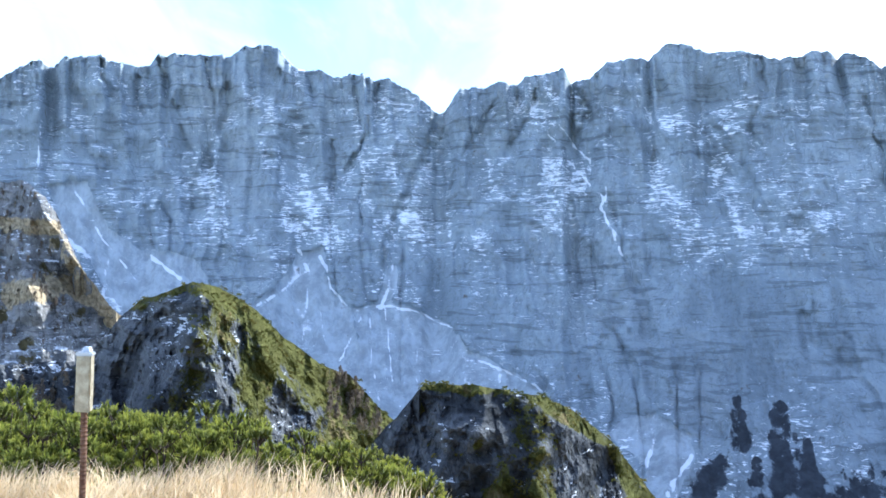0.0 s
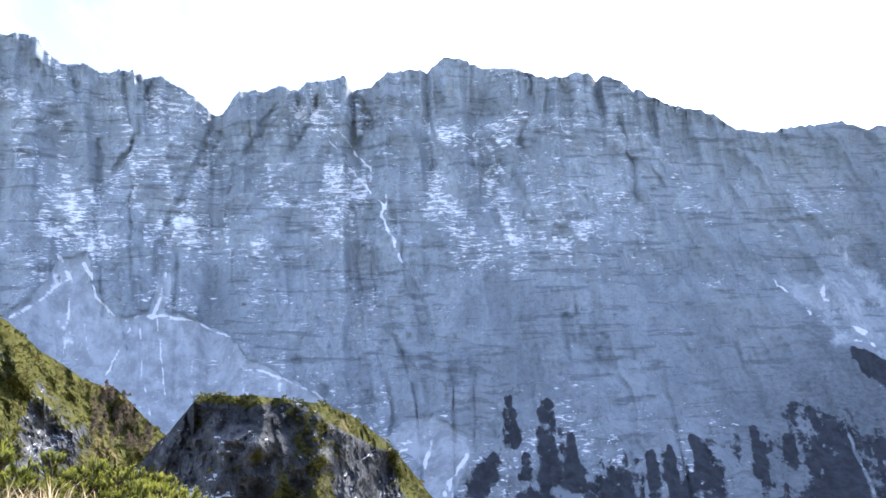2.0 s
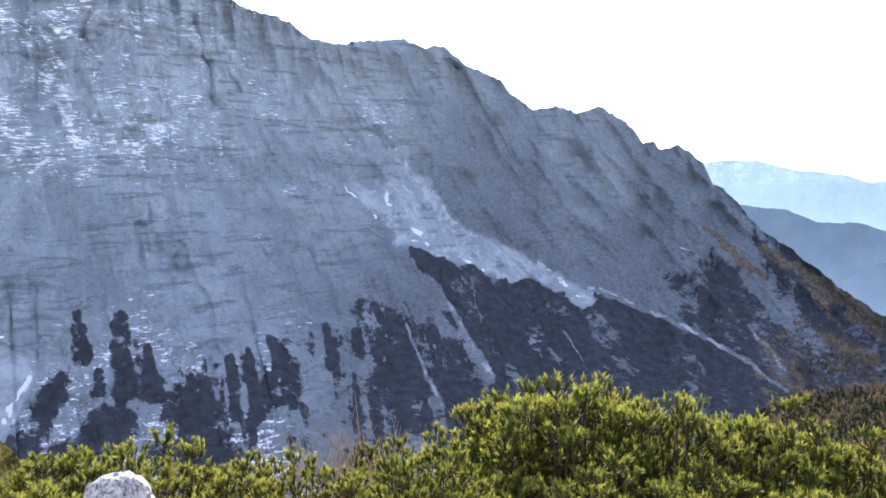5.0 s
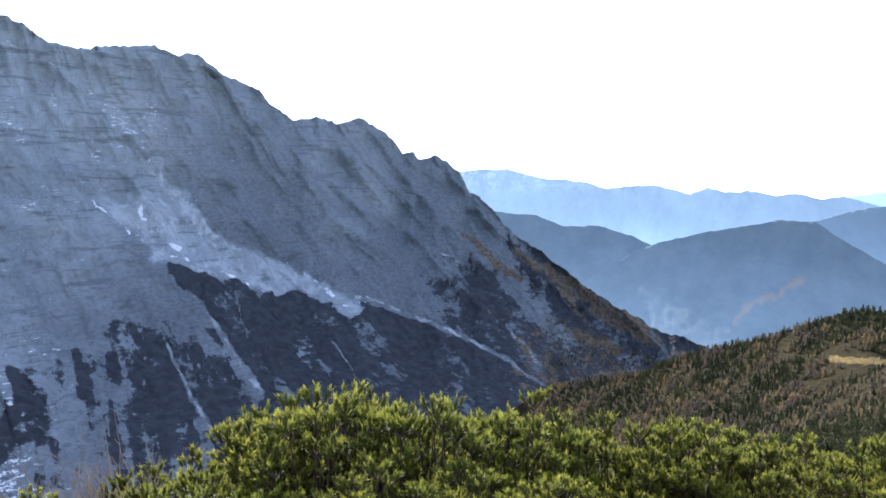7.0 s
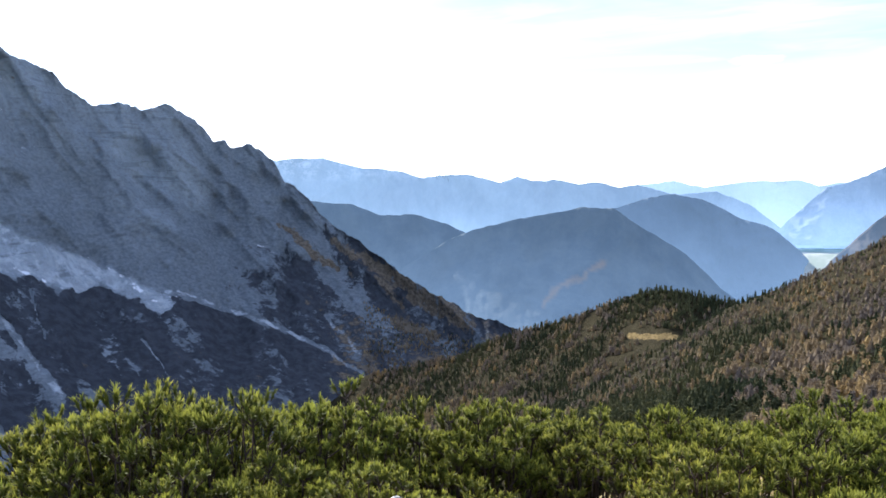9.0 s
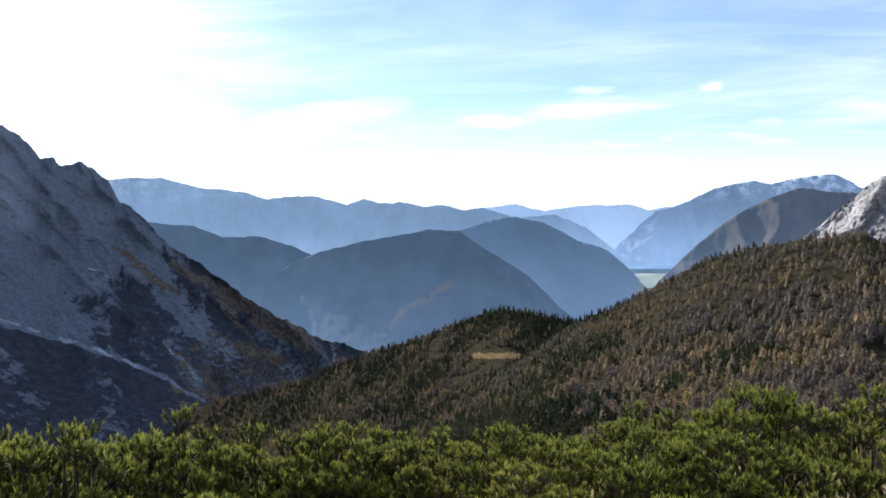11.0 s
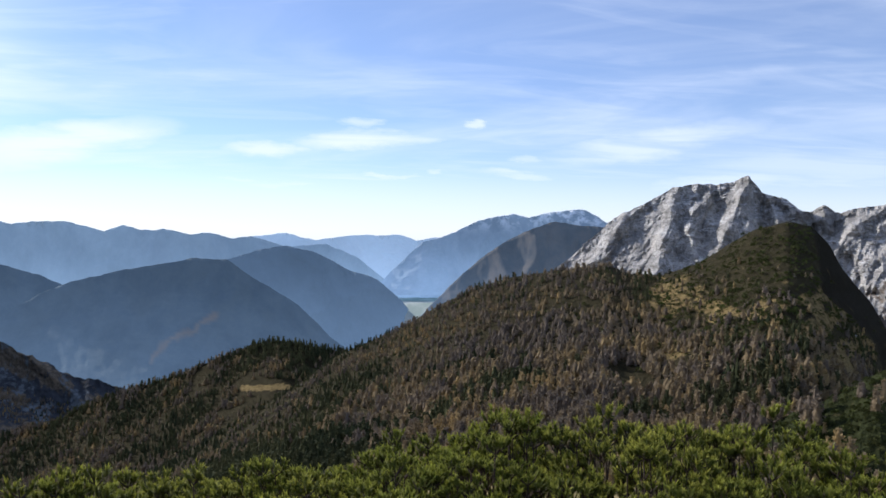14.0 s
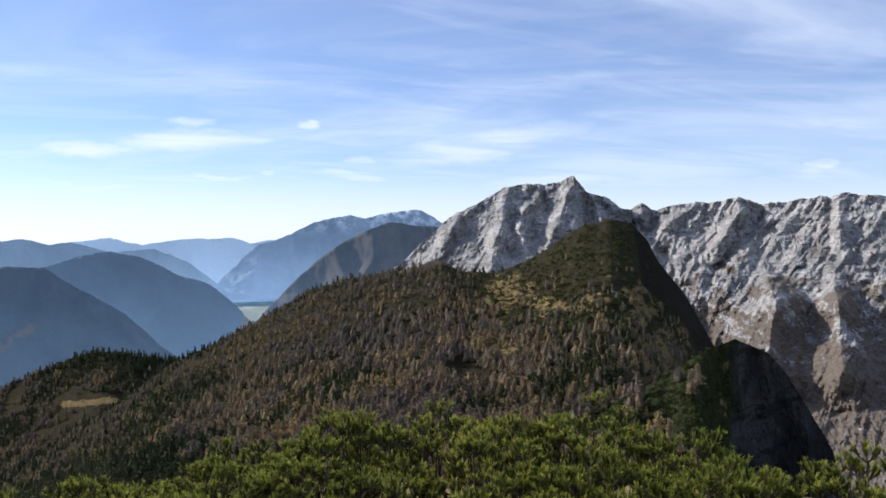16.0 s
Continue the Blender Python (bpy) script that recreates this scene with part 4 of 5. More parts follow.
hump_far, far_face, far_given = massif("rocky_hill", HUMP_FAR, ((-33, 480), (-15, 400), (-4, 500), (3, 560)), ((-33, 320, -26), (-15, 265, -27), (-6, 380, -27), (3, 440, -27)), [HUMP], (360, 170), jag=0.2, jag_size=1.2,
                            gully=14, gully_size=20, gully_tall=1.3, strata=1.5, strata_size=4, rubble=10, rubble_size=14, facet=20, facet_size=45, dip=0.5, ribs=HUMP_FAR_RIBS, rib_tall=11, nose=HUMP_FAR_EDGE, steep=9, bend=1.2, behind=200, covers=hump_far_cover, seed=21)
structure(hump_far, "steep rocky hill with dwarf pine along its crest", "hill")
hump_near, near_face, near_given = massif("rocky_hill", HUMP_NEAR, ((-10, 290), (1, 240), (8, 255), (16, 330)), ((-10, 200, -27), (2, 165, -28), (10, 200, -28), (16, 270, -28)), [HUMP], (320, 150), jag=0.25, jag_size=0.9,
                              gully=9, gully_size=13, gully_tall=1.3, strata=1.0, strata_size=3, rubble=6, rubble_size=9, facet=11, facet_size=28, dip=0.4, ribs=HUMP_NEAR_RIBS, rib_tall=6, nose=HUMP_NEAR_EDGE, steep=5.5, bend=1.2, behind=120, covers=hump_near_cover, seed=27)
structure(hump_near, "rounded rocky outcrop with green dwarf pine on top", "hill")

# distance: ranges far behind, their valley haze painted on as emission
HAZE = (0.325, 0.50, 0.75)
FAR_A = far_matter("far_range_haze", (0.10, 0.14, 0.19), (0.16, 0.20, 0.25), 0.27, (0.375, 0.55, 0.76), 0.3, 170)
FAR_A2 = far_matter("fold_haze", (0.10, 0.14, 0.19), (0.16, 0.20, 0.25), 0.27, (0.375, 0.55, 0.76), size=170, mist=(-380.0, 0.0), deep=2.2)
FAR_B = far_matter("wooded_range_haze", (0.05, 0.075, 0.10), (0.07, 0.10, 0.13), 0.17, HAZE, mist=(-520.0, -80.0), deep=1.8)
FAR_D = far_matter("blue_hill_haze", (0.03, 0.05, 0.07), (0.06, 0.08, 0.09), 0.105, HAZE, size=120, mist=(-620.0, -120.0), deep=1.9)
FAR_E = far_matter("pale_range_haze", (0.2, 0.25, 0.3), (0.25, 0.3, 0.35), 0.42, (0.50, 0.69, 0.95), deep=1.6)
FAR_F = far_matter("snowy_range_haze", (0.12, 0.15, 0.19), (0.2, 0.23, 0.27), 0.24, (0.34, 0.52, 0.78), 0.8, 130, mist=(-420.0, 60.0), deep=2.6)
FAR_G = far_matter("brown_flank_haze", (0.05, 0.05, 0.05), (0.10, 0.085, 0.07), 0.10, HAZE, size=90, mist=(-420.0, -40.0), deep=2.2)
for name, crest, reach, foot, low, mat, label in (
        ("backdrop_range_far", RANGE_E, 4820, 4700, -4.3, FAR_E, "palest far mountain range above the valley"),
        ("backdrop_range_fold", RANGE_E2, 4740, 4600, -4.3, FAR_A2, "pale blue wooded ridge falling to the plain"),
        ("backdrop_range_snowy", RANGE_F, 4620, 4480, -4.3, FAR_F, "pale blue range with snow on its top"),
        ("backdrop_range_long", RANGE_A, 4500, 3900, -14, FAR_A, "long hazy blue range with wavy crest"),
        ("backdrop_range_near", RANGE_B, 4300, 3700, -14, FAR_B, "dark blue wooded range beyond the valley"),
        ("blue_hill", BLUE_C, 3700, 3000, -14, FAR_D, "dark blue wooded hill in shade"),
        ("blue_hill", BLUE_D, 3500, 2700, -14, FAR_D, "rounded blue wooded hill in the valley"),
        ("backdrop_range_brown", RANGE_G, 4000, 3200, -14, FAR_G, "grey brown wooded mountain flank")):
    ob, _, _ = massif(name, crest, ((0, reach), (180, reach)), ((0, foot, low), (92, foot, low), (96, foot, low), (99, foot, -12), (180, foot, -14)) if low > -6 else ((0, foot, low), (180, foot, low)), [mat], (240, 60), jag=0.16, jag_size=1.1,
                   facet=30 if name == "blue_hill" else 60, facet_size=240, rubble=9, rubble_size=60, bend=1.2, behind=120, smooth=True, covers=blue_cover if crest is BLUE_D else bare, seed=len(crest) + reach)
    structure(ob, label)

peaks, _, _ = massif("pale_peaks", PEAKS, ((97, 3700), (115, 3500), (142, 3000)), ((97, 2300, -16), (142, 1700, -20)), [PEAK], (560, 225), jag=0.4, jag_size=1.0,
                  gully=17, gully_size=42, gully_tall=2.2, tilt=((97, -0.7), (112, -0.5), (116, 0.0), (119, 0.3), (122, -0.6), (127, -0.7), (142, -0.8)), strata=5, strata_size=30, rubble=12, rubble_size=20, facet=15, facet_size=36, dip=-0.9, notch=26, pillar=20,
                  ribs=PEAK_RIBS + EAST_RIBS, rib_tall=72, cuts=PEAK_CUTS, cut_deep=60, shoulder=60, bend=1.2, behind=500, covers=range_cover, seed=41)
structure(peaks, "sunlit pale limestone peaks with snow streaks")

knoll, knoll_face, _ = massif("wooded_knoll", KNOLL_CREST, ((60, 2000), (70, 1750), (85, 1450), (96, 1350)), ((60, 1500, -24), (67, 1150, -20), (75, 800, -20), (96, 700, -20)), [HILL], (240, 80),
                           jag=0.12, jag_size=1.2, facet=22, facet_size=130, rubble=4, bend=1.1, behind=200, covers=knoll_cover, seed=51)
structure(knoll, "low dark wooded knoll above the valley", "hill")
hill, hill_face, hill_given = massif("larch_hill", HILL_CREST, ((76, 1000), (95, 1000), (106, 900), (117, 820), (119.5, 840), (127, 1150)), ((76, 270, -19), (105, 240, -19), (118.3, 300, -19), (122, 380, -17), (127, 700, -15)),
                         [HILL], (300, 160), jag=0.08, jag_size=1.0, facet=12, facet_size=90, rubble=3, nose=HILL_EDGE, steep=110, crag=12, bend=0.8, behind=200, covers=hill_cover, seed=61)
structure(hill, "broad hillside under autumn larches, dark cliff on its flank", "hill")
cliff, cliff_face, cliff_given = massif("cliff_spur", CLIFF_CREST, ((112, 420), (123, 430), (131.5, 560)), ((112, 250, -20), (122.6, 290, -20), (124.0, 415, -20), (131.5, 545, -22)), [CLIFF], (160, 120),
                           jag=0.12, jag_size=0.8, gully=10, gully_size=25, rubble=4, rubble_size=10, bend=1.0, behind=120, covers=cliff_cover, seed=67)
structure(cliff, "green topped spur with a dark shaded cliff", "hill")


# ---- ground ----
def ground_z(az, r):
    """Height of the ground: the grassy knoll, its flanks and the valley floor."""
    rim = 6.0 - 2.8 * step(-4, 8, az) * step(160, 140, az)
    fall = 0.46 - 0.16 * step(70, 92, az)
    fall = np.where(az < -40, 0.3, fall)
    d = np.maximum(r - rim, 0)
    z = -fall * d * d / (d + 1.2)
    floor = -620 + 262 * step(4100, 4350, r)
    z = np.where(z < floor + 60, floor + 60 * np.exp(np.minimum((z - floor - 60) / 60, 0)), z)
    x, y = r * np.sin(np.radians(az)), r * np.cos(np.radians(az))
    z = z + 0.16 * step(3.0, 5.5, r) * step(9.0, 6.5, r) * step(-3, -14, az) * step(-60, -45, az)
    return z + 0.05 * fractal(x / 1.3, y / 1.3, 0, 3, 80) * step(0.3, 2, r) + np.minimum(r / 40, 10) * fractal(x / (8 + r / 12), y / (8 + r / 12), 0, 3, 81) * step(8, 60, r)


def ground_matter():
    n = Nodes("alpine_ground")
    c = n.mix(n.range(n.noise(0.6, 6, 0.65), 0.35, 0.65), (0.16, 0.12, 0.05), (0.34, 0.26, 0.11))
    c = n.mix(n.range(n.noise(35, 5), 0.42, 0.66), c, (0.07, 0.065, 0.03))
    n.bump(n.noise(0.15, 5), 0.04)
    # green fields, paled so that their colour includes the haze
    field = n.mix(n.range(n.noise(120, 3), 0.4, 0.6), (0.42, 0.50, 0.44), (0.62, 0.66, 0.60))
    return n.done(n.mix(n.cover("valley"), c, field), 0.95, 0.1)


GROUND = ground_matter()
gaz, gr = np.linspace(-180, 180, 289), np.concatenate([[0.02], np.geomspace(0.4, 4960, 140)])
GA, GR = np.meshgrid(gaz, gr, indexing="ij")
GP = bearing(GA, GR, ground_z(np.where(GA < -150, GA + 360, GA), GR))
ground = new("ground", mesh_of("ground", GP.reshape(-1, 3), grid_faces(*GA.shape)[:, ::-1], [GROUND], smooth=True, covers={"valley": step(3700, 4050, GR)}))
tagged(ground, "dry grassy knoll falling away to the valley floor", "ground", kind="structure")


# ---- plants ----
def plant_matter(name, a, b, tip, rough=0.8, spec=0.06, thin=0.0, patch=0.0, other=None, tones=None):
    """Needles, bark, straw: tones from piece to piece; thin: how much light passes through; patch: metres over which it turns to another tone."""
    n = Nodes(name)
    c = n.mix(n.island(), a, b)
    c = n.mix(n.math("MULTIPLY", n.random(), 0.7), c, tip)
    if tones:
        c = n.mix(n.range(n.cover("tone"), 0.45, 1.0, 0.0, 0.85), c, tones[0])
        c = n.mix(n.range(n.cover("tone"), 0.45, 0.05, 0.0, 0.8), c, tones[1])
    if patch:
        c = n.mix(n.range(n.noise(patch, 3, 0.6), 0.45, 0.6, 0.0, 0.85), c, other)
    m = n.done(c, rough, spec)
    if thin:
        t = n.t.nodes.new("ShaderNodeBsdfTranslucent")
        n.link(c, t.inputs["Color"])
        x = n.t.nodes.new("ShaderNodeMixShader")
        x.inputs["Fac"].default_value = thin
        n.link(n.b.outputs[0], x.inputs[1])
        n.link(t.outputs[0], x.inputs[2])
        n.link(x.outputs[0], n.t.nodes["Material Output"].inputs["Surface"])
    return m


def needle_matter():
    """Dwarf pine needles: darker low on a shoot, yellow green at its tip for new growth and painted sunlight."""
    n = Nodes("mugo_needles")
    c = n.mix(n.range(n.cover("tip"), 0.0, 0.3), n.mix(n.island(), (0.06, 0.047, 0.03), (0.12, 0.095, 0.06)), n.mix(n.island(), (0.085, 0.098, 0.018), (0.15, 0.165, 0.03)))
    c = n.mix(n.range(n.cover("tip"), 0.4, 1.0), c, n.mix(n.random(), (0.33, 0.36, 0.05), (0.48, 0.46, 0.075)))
    m = n.done(c, 0.65, 0.1)
    t = n.t.nodes.new("ShaderNodeBsdfTranslucent")
    n.link(c, t.inputs["Color"])
    x = n.t.nodes.new("ShaderNodeMixShader")
    x.inputs["Fac"].default_value = 0.4
    n.link(n.b.outputs[0], x.inputs[1])
    n.link(t.outputs[0], x.inputs[2])
    n.link(x.outputs[0], n.t.nodes["Material Output"].inputs["Surface"])
    return m


NEEDLE = needle_matter()
BARK = plant_matter("mugo_bark", (0.05, 0.036, 0.028), (0.09, 0.07, 0.055), (0.07, 0.052, 0.04))
LARCH = plant_matter("larch_needles", (0.20, 0.15, 0.088), (0.32, 0.245, 0.135), (0.24, 0.185, 0.115), thin=0.3, patch=34.0, other=(0.17, 0.14, 0.115), tones=((0.38, 0.275, 0.12), (0.18, 0.15, 0.12)))
SPRUCE = plant_matter("spruce_needles", (0.045, 0.055, 0.024), (0.08, 0.09, 0.04), (0.06, 0.062, 0.032), thin=0.15, tones=((0.10, 0.10, 0.045), (0.03, 0.042, 0.022)))
WOOD = plant_matter("trunk_bark", (0.10, 0.08, 0.06), (0.16, 0.13, 0.10), (0.13, 0.11, 0.09))
STRAW = plant_matter("dry_grass", (0.55, 0.42, 0.23), (0.80, 0.68, 0.48), (0.55, 0.40, 0.24), thin=0.5)
DARK_SCRUB = plant_matter("summit_dwarf_pine", (0.036, 0.05, 0.014), (0.075, 0.095, 0.024), (0.055, 0.066, 0.02), thin=0.2, patch=26.0, other=(0.07, 0.075, 0.028))
SCRUB = plant_matter("hill_dwarf_pine", (0.075, 0.082, 0.022), (0.14, 0.14, 0.035), (0.10, 0.10, 0.025), thin=0.25, patch=22.0, other=(0.17, 0.145, 0.045))


def frames_of(ways, rng):
    """Turn matrices whose third column is each way."""
    ways = ways / np.linalg.norm(ways, axis=1, keepdims=True)
    side = rng.normal(size=ways.shape)
    side -= (side * ways).sum(1, keepdims=True) * ways
    side /= np.linalg.norm(side, axis=1, keepdims=True)
    return np.stack([side, np.cross(ways, side), ways], 2)


def scatter(verts, faces, turns, places, sizes):
    """One array of many turned copies of a small mesh."""
    v = np.einsum("nij,kj->nki", turns, verts) * sizes[:, None, None] + places[:, None, :]
    f = faces[None] + (np.arange(len(places)) * len(verts))[:, None, None]
    return v.reshape(-1, 3), f.reshape(-1, faces.shape[1])


def spun(a):
    """Turns about z by the angles a."""
    o = 0 * a
    return np.stack([np.stack([np.cos(a), -np.sin(a), o], 1), np.stack([np.sin(a), np.cos(a), o], 1), np.stack([o, o, o + 1], 1)], 1)


def shoot(rng, needles):
    """A pine shoot along z, about 1 long: a rounded brush of stiff needles that splay outwards. Gives each corner's height as well."""
    h = np.sort(rng.random(needles)) ** 0.7
    a = rng.random(needles) * 2 * np.pi
    out = np.stack([np.cos(a), np.sin(a), 0 * a], 1)
    way = out + np.array([0, 0, 1]) * (0.15 + 0.75 * h + 1.6 * h ** 5 * rng.random(needles))[:, None]
    way /= np.linalg.norm(way, axis=1, keepdims=True)
    long = 0.50 * (0.75 + 0.4 * rng.random(needles))
    side = np.cross(way, out)
    side /= np.linalg.norm(side, axis=1, keepdims=True)
    root = np.stack([0 * h, 0 * h, 0.1 + h * 0.7], 1) + out * 0.03
    wide = 0.062
    v = np.stack([root - side * wide, root + side * wide, root + way * long[:, None]], 1).reshape(-1, 3)
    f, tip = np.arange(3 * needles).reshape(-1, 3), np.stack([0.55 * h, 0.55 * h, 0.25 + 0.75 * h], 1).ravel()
    ring = np.arange(3) / 3 * 2 * np.pi
    base = len(v)
    core = np.stack([np.cos(ring) * 0.16, np.sin(ring) * 0.16, 0 * ring + 0.45], 1)
    more = [(base + j, base + (j + 1) % 3, base + 3) for j in range(3)] + [(base + (j + 1) % 3, base + j, base + 4) for j in range(3)]
    return np.concatenate([v, core, [[0, 0, 0.95], [0, 0, -0.1]]]), np.concatenate([f, np.array(more)]), np.concatenate([tip, [0.3] * 3, [0.7, 0.0]])


def tube(points, radii, sides=5):
    """A tapering tube along a line of points."""
    points, radii = np.asarray(points, float), np.asarray(radii, float)
    d = np.gradient(points, axis=0)
    d /= np.linalg.norm(d, axis=1, keepdims=True)
    ref = np.where(np.abs(d[:, 2:]) > 0.9, [[1.0, 0, 0]], [[0, 0, 1.0]])
    a = np.cross(d, ref)
    a /= np.linalg.norm(a, axis=1, keepdims=True)
    b = np.cross(d, a)
    t = np.arange(sides) / sides * 2 * np.pi
    v = points[:, None] + radii[:, None, None] * (np.cos(t)[None, :, None] * a[:, None] + np.sin(t)[None, :, None] * b[:, None])
    n = len(points)
    i, j = np.meshgrid(np.arange(n - 1), np.arange(sides), indexing="ij")
    p, q = (i * sides + j).ravel(), (i * sides + (j + 1) % sides).ravel()
    return v.reshape(-1, 3), np.stack([p, q, q + sides, p + sides], 1)


def joined(pieces):
    vs, fs, n = [], [], 0
    for v, f in pieces:
        vs.append(v)
        fs.append(f + n)
        n += len(v)
    return np.concatenate(vs), np.concatenate(fs)


BUSH_TALL = 1.35


def mugo(seed):
    """A dwarf pine 1.35 m high and about as wide: bent branches that rise and end in bristly upright shoots."""
    rng = np.random.default_rng(seed)
    stems, tips, ways = [], [], []
    for k in range(36):
        a, reach = rng.random() * 2 * np.pi, 0.72 * rng.random() ** 0.5
        crown = 1.0 - 0.5 * (reach / 0.72) ** 2
        end = np.array([math.cos(a) * reach, math.sin(a) * reach, BUSH_TALL * crown * (0.74 + 0.2 * rng.random())])
        mid = np.array([end[0] * 0.95, end[1] * 0.95, end[2] * 0.30]) + rng.normal(size=3) * 0.05
        t = np.linspace(0, 1, 5)[:, None]
        stems.append(tube(2 * t * (1 - t) * mid + t * t * end, np.linspace(0.016, 0.007, 5), 3))
        # a candelabrum of shoots at the end, and a few lower down
        for b in range(12):
            u = 1.0 if b < 8 else 0.55 + 0.4 * rng.random()
            at = 2 * u * (1 - u) * mid + u * u * end
            c = b / 7 * 2 * np.pi + rng.random()
            aim = np.array([math.cos(c), math.sin(c), 0]) * (0.0 if b == 0 else 0.8) + rng.normal(size=3) * 0.2 + np.array([math.cos(a) * 0.25, math.sin(a) * 0.25, 0.75])
            aim /= np.linalg.norm(aim)
            foot = at + aim * (0.03 if b == 0 else 0.05 + 0.08 * rng.random())
            tips.append(foot)
            ways.append(aim + np.array([0, 0, 0.9]))
            if b % 2:
                stems.append(tube(np.stack([at, foot]), np.array([0.008, 0.006]), 3))
    tips, ways = np.array(tips), np.array(ways)
    turns = frames_of(ways, rng)
    sizes = 0.085 + 0.055 * rng.random(len(tips))
    pieces, glow = [], []
    for k in range(3):
        v, f, h = shoot(np.random.default_rng(seed + 9 * k), 20)
        pieces.append(scatter(v, f, turns[k::3], tips[k::3], sizes[k::3]))
        # low shoots go dead brown; the bush's inner shade is painted in with it
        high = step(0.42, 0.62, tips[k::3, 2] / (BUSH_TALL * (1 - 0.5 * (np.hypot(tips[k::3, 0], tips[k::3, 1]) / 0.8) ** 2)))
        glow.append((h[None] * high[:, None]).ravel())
    v, f = joined(pieces)
    glow = np.concatenate(glow)
    bush = new("mugo_pine")
    part("stem", mesh_of("stem", *joined(stems), [BARK], smooth=True), bush, "bent grey brown branches")
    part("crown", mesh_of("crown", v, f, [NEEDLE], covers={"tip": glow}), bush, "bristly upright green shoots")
    return tagged(bush, "low green mugo pine bush with upright shoots on the slope", "shrub", "mugo pines round the knoll")


def spread_copies(protos, poses):
    """Puts the models at the first poses and copies of them at the rest."""
    for k, m in enumerate(poses):
        if k < len(protos):
            continue
        copy_thing(protos[k % len(protos)], m)
    for ob, m in zip(protos, poses):
        ob.matrix_basis = m


# rise of the bushes' tops, round the knoll
BUSH_TOP = ((-34, -7.2), (-27, -7.4), (-22, -8.2), (-14, -8.9), (-10, -10.0), (-5, -11.5), (-1, -13.9), (5, -17.5), (12, -18.5), (17, -15.8), (20, -15.2), (24, -15.6),
            (27, -16.8), (32, -17.5), (37, -17.0), (43, -15.4), (45.5, -13.0), (51, -12.4), (57, -12.3), (62, -13.2), (69, -13.7), (77, -14.3), (84, -14.8), (89, -14.5),
            (92.5, -13.4), (96, -12.4), (100, -11.1), (109, -10.4), (116, -10.8), (122, -12.1), (126.5, -13.2), (130, -12.4), (133.6, -14.2), (140, -14))
rng = np.random.default_rng(7)
spots = []
for lo, hi, gap, drop, start in ((7.4, 8.4, 5.2, 0.0, -36), (6.2, 6.9, 6.2, 1.6, 2), (5.0, 5.5, 8.0, 5.0, 30), (9.6, 11.0, 9.5, 0.0, -36), (6.9, 7.6, 4.2, 0.2, -37), (8.3, 9.1, 4.6, 0.3, 42)):
    az = start
    while az < 140:
        az += gap * (0.75 + 0.5 * rng.random())
        if (lo == 6.9 and az > 1) or (lo == 9.6 and az > 40) or (lo == 8.3 and az > 104):
            break
        if lo == 5.0 and 43 < az < 84 + 6 * rng.random():
            continue
        sunk = drop + (3.0 if lo == 6.2 and 43 < az < 84 else 0.0)
        d = lo + (hi - lo) * rng.random()
        top = EYE + (d - 0.3) * math.tan(radians(float(table(BUSH_TOP, az)) - sunk - (0.9 if lo == 6.9 else 2.6) * rng.random() ** 2))
        floor = float(ground_z(np.array(az), np.array(d)))
        size = min(max((top - floor) / BUSH_TALL, 0.8), 1.0)
        tall = max(size, (top - floor + 0.03) / BUSH_TALL)
        spots.append(pose(d * math.sin(radians(az)), d * math.cos(radians(az)), top - tall * BUSH_TALL, 0, 0, rng.random() * 360) @ Matrix.Diagonal((size, size, tall, 1)))
spread_copies([mugo(100 + k) for k in range(5)], spots)


# ---- trees of the hillside ----
def conifer(seed, wide, tufts, droop, size):
    """The crown of a conifer of unit height: whorls of boughs hung with small tufts."""
    rng = np.random.default_rng(seed)
    whorl = 9
    h = 0.10 + 0.88 * ((np.floor(rng.random(tufts) ** 0.8 * 13) + 0.4 * rng.random(tufts)) / 13.4)
    bough = np.floor(rng.random(tufts) * whorl) / whorl * 2 * np.pi + 2.4 * np.floor(h * 13)
    a = bough + rng.normal(size=tufts) * 0.16
    edge = np.minimum((1.03 - h) ** 0.75, 0.45 + 1.6 * h) * wide * (0.25 + 0.75 * rng.random(tufts) ** 0.5) * (0.85 + 0.3 * np.sin(3 * bough + seed))
    at = np.stack([np.cos(a) * edge, np.sin(a) * edge, h - droop * edge], 1)
    leaf = np.array([[-0.5, 0, -0.2], [0.5, 0, 0.0], [0.1, 0.2, 0.75]])
    ways = np.stack([np.cos(a), np.sin(a), 0.5 + 0 * a], 1) + rng.normal(size=(tufts, 3)) * 0.55
    return scatter(leaf, np.array([[0, 1, 2]]), frames_of(ways, rng), at, size * (0.7 + 0.6 * rng.random(tufts)))


